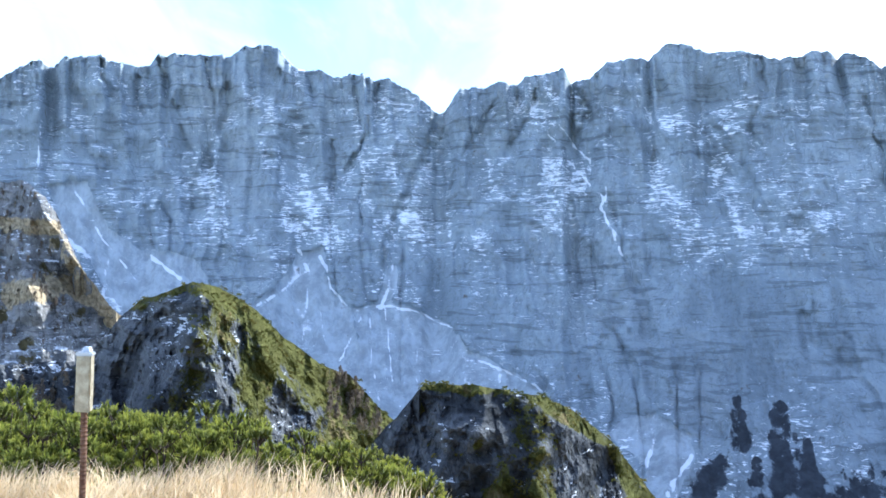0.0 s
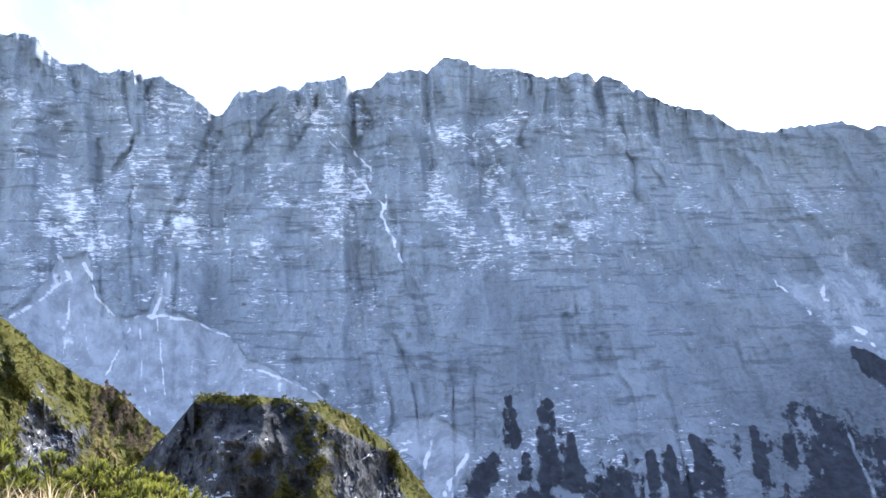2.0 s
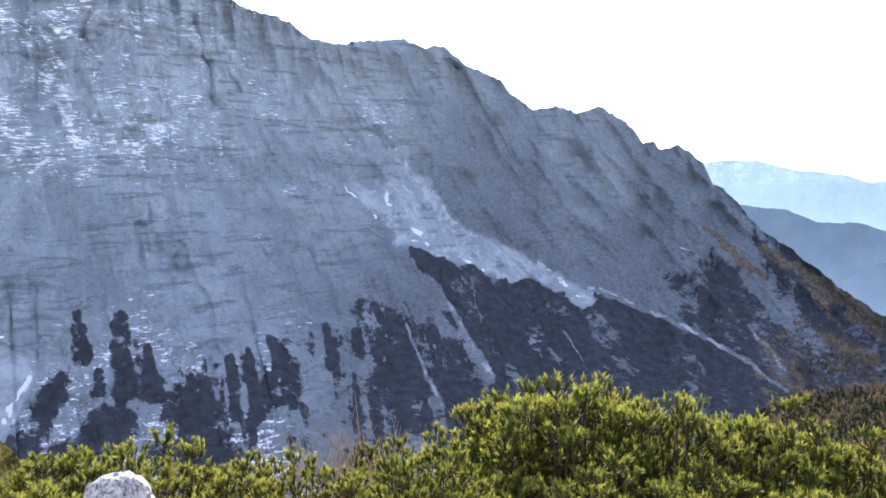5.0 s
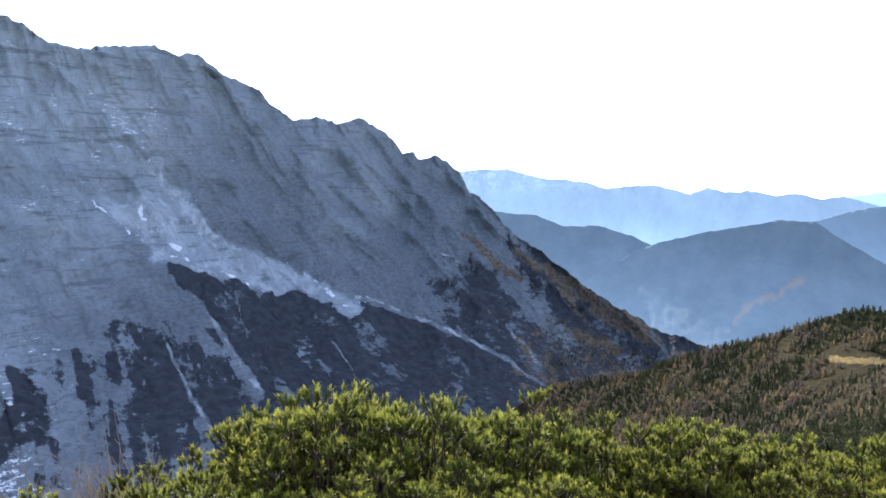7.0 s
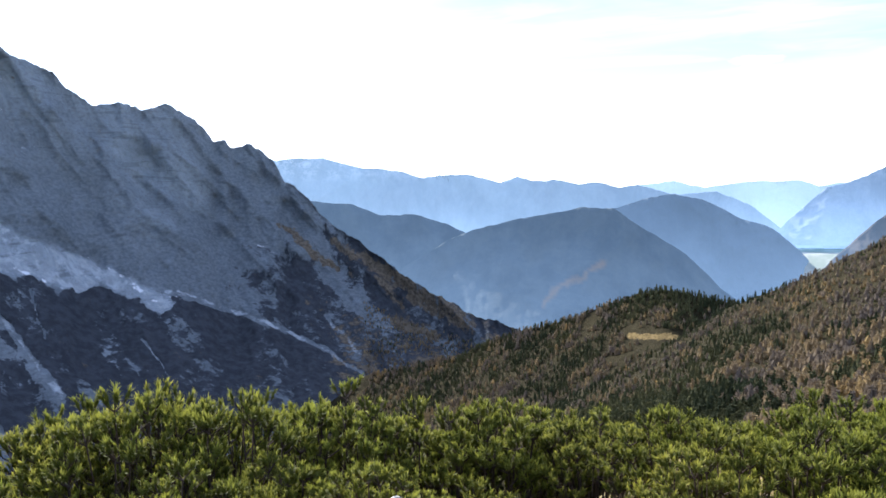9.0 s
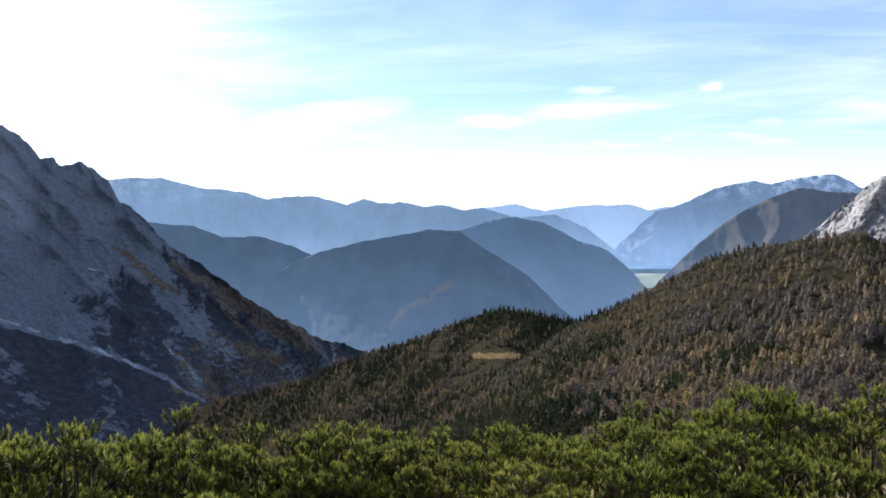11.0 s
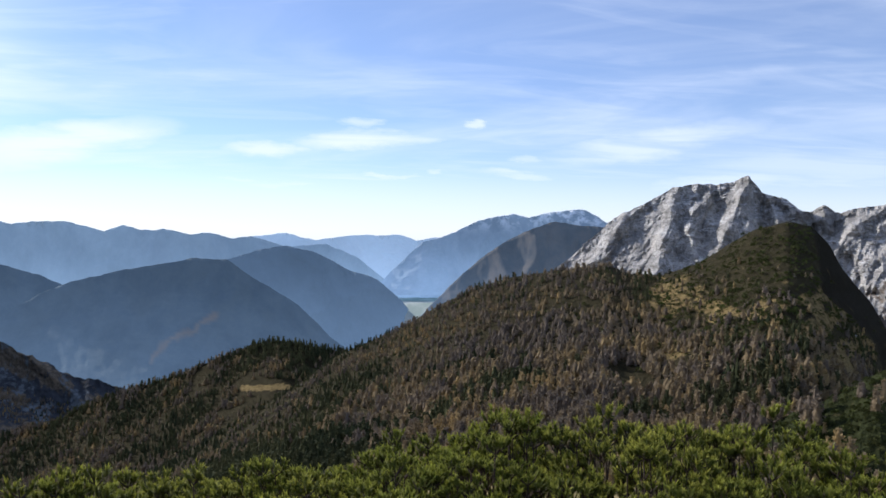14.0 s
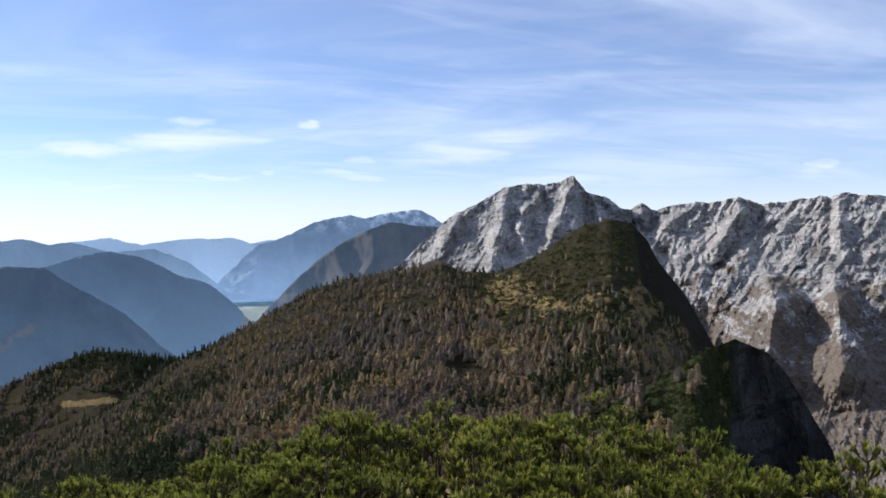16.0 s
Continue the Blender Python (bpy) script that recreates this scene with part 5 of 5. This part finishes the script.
def core(seed, wide, droop, sides=6):
    """The dense inside of a crown: a ragged, lumpy cone."""
    rng = np.random.default_rng(seed)
    rings = ((0.08, 0.30), (0.25, 0.50), (0.55, 0.32), (0.80, 0.13))
    a = np.arange(sides) / sides * 2 * np.pi
    vs = []
    for k, (z, w) in enumerate(rings):
        e = wide * w * (0.65 + 0.6 * rng.random(sides))
        t = a + 0.5 * k + 0.3 * rng.random(sides)
        vs.append(np.stack([np.cos(t) * e, np.sin(t) * e, z + 0.05 * rng.normal(size=sides)], 1))
    q = sides
    fs = [(q * k + j, q * k + (j + 1) % q, q * k + q + j) if m == 0 else (q * k + (j + 1) % q, q * k + q + (j + 1) % q, q * k + q + j)
          for k in range(3) for j in range(q) for m in (0, 1)]
    fs += [(3 * q + j, 3 * q + (j + 1) % q, 4 * q) for j in range(q)]
    return np.concatenate(vs + [np.array([[0, 0, 1.0]])]), np.array(fs)


def tree(name, seed, tall, wide, tufts, droop, leaf, label):
    ob = new(name)
    v, f = tube([(0, 0, -0.5), (0.05, 0, tall * 0.4), (0, 0.04, tall * 0.98)], [tall * 0.016, tall * 0.011, 0.02], 6)
    part("trunk", mesh_of("trunk", v, f, [WOOD], smooth=True), ob)
    v, f = joined([conifer(seed, wide * 1.15, tufts, droop, 0.062), core(seed, wide, droop)])
    part("crown", mesh_of("crown", v * tall, f, [leaf], covers={"tone": np.full(len(v), (0.3, 0.9, 0.5, 0.1)[seed % 4])}), ob)
    return tagged(ob, label, "tree", name + "s on the hillside")


def place_on(face, u, v):
    """A point of a face between its grid points."""
    i, j = u * (face.shape[0] - 1.001), v * (face.shape[1] - 1.001)
    a, b, p, q = int(i), int(j), i % 1, j % 1
    return (face[a, b] * (1 - p) + face[a + 1, b] * p) * (1 - q) + (face[a, b + 1] * (1 - p) + face[a + 1, b + 1] * p) * q


TREE_TALL = 11.0
rng = np.random.default_rng(21)
woods = {"larch": [], "spruce": []}
far_woods = {"larch": [], "spruce": []}
wanted = [(hill_face, rng.random(), rng.random() ** 1.15) for _ in range(15000)] + [(knoll_face, rng.random(), 0.75 * rng.random() ** 1.4) for _ in range(10500)]
wanted += [(wall_face, 0.895 + 0.10 * rng.random(), 0.30 + 0.6 * rng.random()) for _ in range(2200)]
wanted += [(cliff_face, 0.55 * rng.random(), rng.random()) for _ in range(90)]
sites = np.array([place_on(*q) for q in wanted])
patches = grain(sites[:, 0] / 90, sites[:, 1] / 90, 0, 91) + 0.5 * grain(sites[:, 0] / 25, sites[:, 1] / 25, 0, 92)
for number, (face, u, v) in enumerate(wanted):
    p = sites[number]
    d, az = math.hypot(p[0], p[1]), math.degrees(math.atan2(p[0], p[1]))
    el = math.degrees(math.atan2(p[2] - EYE, d))
    if el < -17 or (face is hill_face and (az > float(table(HILL_EDGE, el)) - 0.1 or (az > 109 and el > -5.2 - 1.4 * rng.random() and rng.random() > 0.3 * float(step(-1.5, -3.5, el))))):
        continue
    if (face is cliff_face and el > -9.2) or (face is wall_face and (el > -8.6 - 0.3 * (az - 72) or el < -13.5)):
        continue
    if face is knoll_face and 82.0 < az < 85.6 and -10.8 < el < -9.8:
        continue      # the meadow
    patch = float(patches[number])
    glade = az > 110 and el > -8.5
    if patch < (-0.2 if glade else -0.75):
        continue
    if face is hill_face:
        bias = 0.42 - 0.8 * float(step(93, 86, az)) - 0.5 * float(step(-5.5, -3.5, el)) * float(step(104, 96, az))
    else:
        bias = -0.25 + 0.3 * float(step(-10.5, -13.5, el)) if face is knoll_face else 0.6
    kind = "spruce" if patch * 0.85 + 0.8 * rng.random() - 0.4 > bias else "larch"
    size = (0.5 + 0.75 * rng.random() ** 1.3) * (0.8 if glade else 1.0) * (0.92 if d > 1000 else 1.0 - 0.42 * float(step(380, 850, d)))
    (far_woods if face is knoll_face or face is wall_face else woods)[kind].append((d, p, size, rng.random() * 6.28))
for kind, wide, droop, leaf, tone in (("larch", 0.36, 0.3, LARCH, "yellow brown larches"), ("spruce", 0.28, 0.5, SPRUCE, "dark green spruces")):
    label = "larch with yellow brown autumn needles on the hillside" if kind == "larch" else "dark green spruce among the brown larches"
    woods[kind].sort(key=lambda q: q[0])
    near, rest = woods[kind][:150], woods[kind][150:]
    spread_copies([tree(kind, 300 + k, TREE_TALL, wide * (0.9 + 0.1 * k), 380, droop, leaf, label) for k in range(4)],
                  [pose(*(q[1] - np.array([0, 0, 0.2])), 0, 0, math.degrees(q[3])) @ Matrix.Scale(q[2], 4) for q in near])
    for name, group, tufts, big in ((kind + "_wood", [q for q in rest if q[0] < 520], 84, 0.105), ("upper_" + kind + "_wood", [q for q in rest if q[0] >= 520], 30, 0.15), ("far_" + kind + "_wood", far_woods[kind], 14, 0.19)):
        pieces, shade = [], []
        for k in range(5):
            some = group[k::5]
            v, f = joined([conifer(400 + k, wide * (1.0 if tufts > 50 else 1.35) * (0.85 + 0.08 * k), tufts, droop, big), core(410 + k, wide * (1.0 if tufts > 50 else 1.35) * (0.85 + 0.08 * k), droop, 6 if tufts > 50 else 4)])
            pieces.append(scatter(v * TREE_TALL, f, spun(np.array([q[3] for q in some])), np.array([q[1] for q in some]), np.array([q[2] for q in some])))
            spots_ = np.array([q[1] for q in some])
            shade.append(np.repeat(np.clip(0.5 + 0.6 * fractal(spots_[:, 0] / 60, spots_[:, 1] / 60, 0, 2, 95) + 0.6 * (np.array([q[2] for q in some]) * 7.3 % 1 - 0.5), 0.02, 1), len(v)))
        tagged(new(name, mesh_of(name, *joined(pieces), [leaf], covers={"tone": np.concatenate(shade)})), "wood of " + tone + " covering the slope", "forest", kind="stuff")


# ---- dwarf pine on the hills ----
def clump(seed, tufts=19):
    """A low cushion of dwarf pine, 1 wide."""
    rng = np.random.default_rng(seed)
    a, q = rng.random(tufts) * 2 * np.pi, rng.random(tufts) ** 0.5
    at = np.stack([np.cos(a) * q * 0.5, np.sin(a) * q * 0.5, 0.42 * (1 - q * q) * (0.7 + 0.5 * rng.random(tufts)) - 0.03], 1)
    leaf = np.array([[-0.5, 0, -0.3], [0.5, 0, -0.3], [0.0, 0.2, 0.6]])
    ways = np.stack([np.cos(a) * q, np.sin(a) * q, 0.6 + 0 * a], 1) + rng.normal(size=(tufts, 3)) * 0.4
    return scatter(leaf, np.array([[0, 1, 2]]), frames_of(ways, rng), at, 0.22 + 0.16 * rng.random(tufts))


def cushions(name, face, cover, count, lo, hi, seed, label, leaf=None):
    rng = np.random.default_rng(seed)
    i, j = rng.integers(0, face.shape[0], count), rng.integers(0, face.shape[1], count)
    keep = cover[i, j] + 0.25 * rng.normal(size=count) > 0.55
    at = face[i[keep], j[keep]] + rng.normal(size=(int(keep.sum()), 3)) * lo * np.array([0.5, 0.5, 0.05])
    size = lo + (hi - lo) * rng.random(len(at)) ** 2
    pieces = []
    for k in range(4):
        v, f = clump(seed + k)
        pieces.append(scatter(v, f, spun(rng.random(len(at[k::4])) * 6.28), at[k::4], size[k::4]))
    tagged(new(name, mesh_of(name, *joined(pieces), [leaf or SCRUB])), label, "shrub", kind="stuff")


A_hill = np.degrees(np.arctan2(hill_face[..., 0], hill_face[..., 1]))
E_hill = np.degrees(np.arctan2(hill_face[..., 2] - EYE, np.hypot(hill_face[..., 0], hill_face[..., 1])))
cushions("dwarf_pine_cover", hill_face, step(108, 111, A_hill) * step(-9, -4, E_hill) * step(0.2, -0.2, A_hill - table(HILL_EDGE, E_hill)) + 0.15, 20000, 2.2, 6, 71, "dark green dwarf pine covering the rounded summit", DARK_SCRUB)
cushions("dwarf_pine_cover", far_face, far_given["shrub"], 12000, 1.2, 4.0, 72, "green dwarf pine on the crest of the rocky hill")
cushions("dwarf_pine_cover", near_face, near_given["shrub"], 9000, 0.8, 2.6, 73, "green dwarf pine on top of the rocky outcrop")
cushions("dwarf_pine_cover", cliff_face, cliff_given["shrub"], 4000, 1.5, 4.0, 74, "dark green dwarf pine on the cliff top", DARK_SCRUB)
rng = np.random.default_rng(33)
bare_at = [far_face[int((-7.5 + 3.6 * rng.random() + 33) / 36 * 359), int(v * 169)] for v in 0.02 + 0.16 * rng.random(70)]
bare_at += [spur_face[int(u * 159), int(v * 119)] for u, v in zip(0.05 + 0.75 * rng.random(170), 0.03 + 0.5 * rng.random(170))]
bare_at += [far_face[int((-27 + 5 * rng.random() + 33) / 36 * 359), int(v * 169)] for v in 0.05 + 0.2 * rng.random(40)]
v, f = conifer(451, 0.3, 110, 0.2, 0.14)
v, f = scatter(v, f, spun(rng.random(len(bare_at)) * 6.28), np.array(bare_at), 4.0 + 4.5 * rng.random(len(bare_at)))
tagged(new("young_larch_cover", mesh_of("young_larch_cover", v, f, [LARCH])), "brown young larches on the saddle of the rocky hill", "tree", kind="stuff")


# ---- grass of the knoll ----
rng = np.random.default_rng(5)
gaz_ = np.concatenate([-36 + 44 * rng.random(34000), 12 + 14 * rng.random(5000)])
gaz_[:34000] += np.where(gaz_[:34000] > 0, 2.5, 5.0) * rng.normal(size=34000) * (np.abs(gaz_[:34000] + 14) > 14)
gaz_[34000:] += 1.8 * rng.normal(size=5000)
inner = 3.3 + 0.35 * rng.normal(size=34000) + 0.7 * fractal(gaz_[:34000] / 6, 0.5, 0, 3, 19)
gr_ = np.concatenate([inner + (np.interp(gaz_[:34000], (-30, -8, 0, 8), (3.1, 2.4, 1.6, 0.6))) * rng.random(34000) ** 0.8, 3.5 + 0.25 * rng.normal(size=5000) + 1.2 * rng.random(5000)])
# thinner all round, with a ragged edge
more = 30000
gaz_ = np.concatenate([gaz_, -180 + 360 * rng.random(more)])
gr_ = np.concatenate([gr_, 0.5 + 7.5 * rng.random(more) ** 0.7])
edge = np.where((gaz_ > 8) & (gaz_ < 140), 4.0, 7.2) + 0.9 * fractal(gr_ * np.sin(np.radians(gaz_)) / 1.1, gr_ * np.cos(np.radians(gaz_)) / 1.1, 0, 3, 18)
keep = (np.arange(len(gaz_)) < 39000) | (gr_ < edge - 1.2 * rng.random(len(gaz_)))
gaz_, gr_ = gaz_[keep], gr_[keep]
n = len(gaz_)
root = bearing(gaz_, gr_, ground_z(gaz_, gr_) - 0.01)
tuft = fractal(root[:, 0] / 0.45, root[:, 1] / 0.45, 0, 3, 15)
tall = (0.12 + 0.15 * rng.random(n)) * (1 + 0.7 * tuft) * np.interp(gaz_, (6, 12), (1.0, 0.7))
aim = 0.9 * rng.normal(size=n) + 5.6 + 2 * grain(root[:, 0] / 0.3, root[:, 1] / 0.3, 0, 16)
bend = np.stack([np.cos(aim), np.sin(aim), 0 * aim], 1) * (tall * (0.3 + 0.9 * rng.random(n)))[:, None]
side = np.stack([-np.sin(aim), np.cos(aim), 0 * aim], 1) * 0.0032
up = np.array([0, 0, 1.0])
mid = root + bend * 0.35 + up * tall[:, None] * 0.65
V = np.stack([root - side, root + side, mid - side * 0.8, mid + side * 0.8, root + bend + up * tall[:, None]], 1)
F = np.array([[0, 1, 3], [0, 3, 2], [2, 3, 4]])[None] + (np.arange(n) * 5)[:, None, None]
tagged(new("dry_grass", mesh_of("dry_grass", V.reshape(-1, 3), F.reshape(-1, 3), [STRAW])), "straw coloured dry autumn grass on the knoll", "grass", kind="stuff")


# ---- small things on the knoll ----

def metal_matter(name, a, b, rough, metal):
    n = Nodes(name)
    c = n.mix(n.range(n.noise(0.035, 5, 0.6), 0.35, 0.65), a, b)
    n.bump(n.noise(0.006, 4), 0.0015, 0.5)
    return n.done(c, rough, 0.4, metal)


RUST = metal_matter("rusty_steel", (0.10, 0.045, 0.022), (0.19, 0.10, 0.055), 0.85, 0.2)
SHEET = metal_matter("weathered_sheet_metal", (0.30, 0.25, 0.16), (0.46, 0.40, 0.28), 0.45, 0.4)
LID = metal_matter("zinc_lid", (0.40, 0.41, 0.42), (0.55, 0.56, 0.57), 0.4, 0.6)


def stone_matter():
    n = Nodes("white_limestone")
    c = n.mix(n.range(n.noise(0.05, 6, 0.65), 0.35, 0.65), (0.30, 0.29, 0.28), (0.62, 0.60, 0.58))
    c = n.mix(n.range(n.noise(0.02, 5, 0.7), 0.50, 0.60, 0.0, 0.85), c, (0.10, 0.10, 0.095))
    n.bump(n.noise(0.03, 6, 0.65), 0.02, 1.0)
    return n.done(c, 0.9, 0.2)


STONE = stone_matter()


def bevelled_box(w, d, h, edge=0.004):
    bm = bmesh.new()
    bmesh.ops.create_cube(bm, size=1.0, matrix=Matrix.Diagonal((w, d, h, 1)))
    bmesh.ops.bevel(bm, geom=bm.edges[:], offset=edge, segments=2, affect="EDGES")
    return bm


def bm_part(name, bm, material, parent, at=(0, 0, 0), label="", turn=(0, 0, 0)):
    me = bpy.data.meshes.new(name)
    bm.to_mesh(me)
    bm.free()
    me.materials.append(material)
    ob = part(name, me, parent, label)
    ob.matrix_basis = pose(*at, *turn)
    return ob


def summit_box(at, tall):
    """A narrow sheet-metal box with a lid on a ribbed, rusty steel rod."""
    post = new("metal_box_on_rod")
    post.matrix_basis = Matrix.Translation(at) @ pose(0, 0, 0, 0, 1.0, 6)
    h = np.arange(-0.2, tall, 0.006)
    radii = 0.0125 + 0.0028 * (np.arange(len(h)) % 3 == 0)
    v, f = tube(np.stack([0.006 * np.sin(h * 3), 0 * h, h], 1), radii, 10)
    part("rod", mesh_of("rod", v, f, [RUST], smooth=False), post, "ribbed rusty steel rod")
    box = bm_part("box", bevelled_box(0.060, 0.052, 0.235), SHEET, post, (0, 0, tall + 0.115), "weathered sheet metal box")
    bm_part("lid", bevelled_box(0.068, 0.058, 0.016), LID, box, (0, 0, 0.123), "bright zinc lid")
    bm = bmesh.new()
    bmesh.ops.create_cone(bm, cap_ends=True, segments=14, radius1=0.020, radius2=0.013, depth=0.022)
    bmesh.ops.bevel(bm, geom=[e for e in bm.edges if len(e.link_faces) == 2 and e.calc_face_angle(0) > 0.8], offset=0.003, segments=2, affect="EDGES")
    bm_part("knob", bm, LID, box, (0.006, 0, 0.142), "zinc knob")
    bm_part("door", bevelled_box(0.051, 0.004, 0.205, 0.0015), SHEET, box, (0, -0.0285, -0.004))
    return tagged(post, "weathered metal box on a rusty ribbed rod in the grass", "metal box")


a = radians(-22.8)
foot = (3.9 * math.sin(a), ARM + 3.9 * math.cos(a))
box_low = EYE + 3.9 * math.tan(radians(-8.9))
base = float(ground_z(np.array(math.degrees(math.atan2(*foot))), np.array(math.hypot(*foot))))
summit_box((foot[0], foot[1], base), box_low - base)


def boulder(name, seed, size, label):
    bm = bmesh.new()
    bmesh.ops.create_icosphere(bm, subdivisions=4, radius=1.0)
    for v in bm.verts:
        p = v.co.copy()
        k = 1 + 0.22 * noise.noise(p * 1.1 + Vector((seed, 0, 0))) + 0.10 * noise.noise(p * 3 + Vector((seed, 5, 0))) + 0.16 * abs(noise.noise(p * 5 + Vector((1, seed, 3))))
        v.co = Vector((p.x * size[0], p.y * size[1], p.z * size[2])) * k
    me = bpy.data.meshes.new(name)
    bm.to_mesh(me)
    bm.free()
    me.materials.append(STONE)
    return tagged(new(name, me), label, "stone")


for az, d, size, seed, label in ((22.6, 4.5, (0.16, 0.14, 0.15), 2, "pale weathered limestone boulder in the grass"), (66.8, 5.0, (0.05, 0.05, 0.05), 8, "small white stone under the dwarf pines")):
    stone = boulder("boulder", seed, size, label)
    rise = -18.1 if size[0] > 0.1 else -20.6
    top = EYE + (d - 0.33) * math.tan(radians(rise))
    stone.matrix_basis = pose(d * math.sin(radians(az)), d * math.cos(radians(az)), top - size[2] * 0.95, 0, 8, 40)


def bare_shrub(seed, tall):
    """Leafless twigs that fork from the root."""
    rng = np.random.default_rng(seed)
    lines = []
    for k in range(16):
        a, q = rng.random() * 2 * np.pi, 0.2 + 0.5 * rng.random()
        end = np.array([math.cos(a) * q, math.sin(a) * q, tall * (0.5 + 0.5 * rng.random())])
        t = np.linspace(0, 1, 6)[:, None]
        line = t * end + t * (1 - t) * np.array([0, 0, 0.3]) + 0.02 * rng.normal(size=(6, 3)) * t
        lines.append(tube(line, np.linspace(0.010, 0.003, 6), 4))
        for b in range(7):
            at = line[2 + b % 4]
            tip = at + (rng.normal(size=3) * 0.5 + end / np.linalg.norm(end)) * 0.16
            lines.append(tube(np.linspace(at, tip, 3), np.array([0.004, 0.003, 0.002]), 3))
    shrub = new("bare_shrub")
    part("twig", mesh_of("twig", *joined(lines), [TWIG], smooth=True), shrub)
    return tagged(shrub, "leafless grey brown shrub beside the dwarf pines", "shrub")


TWIG = plant_matter("bare_twigs", (0.22, 0.17, 0.13), (0.36, 0.30, 0.25), (0.26, 0.20, 0.16))
shrubs = [bare_shrub(61 + k, 0.9) for k in range(2)]
spread = []
for az, d, rise in ((33.5, 9.6, -16.0), (36.0, 9.0, -16.3), (39.0, 9.8, -16.2), (37.5, 10.4, -15.4)):
    low = float(ground_z(np.array(az), np.array(d)))
    k = max((EYE + d * math.tan(radians(rise)) - low) / 0.9, 0.6)
    spread.append(pose(d * math.sin(radians(az)), d * math.cos(radians(az)), low, 0, 0, az * 7) @ Matrix.Diagonal((1.2, 1.2, k, 1)))
spread_copies(shrubs, spread)
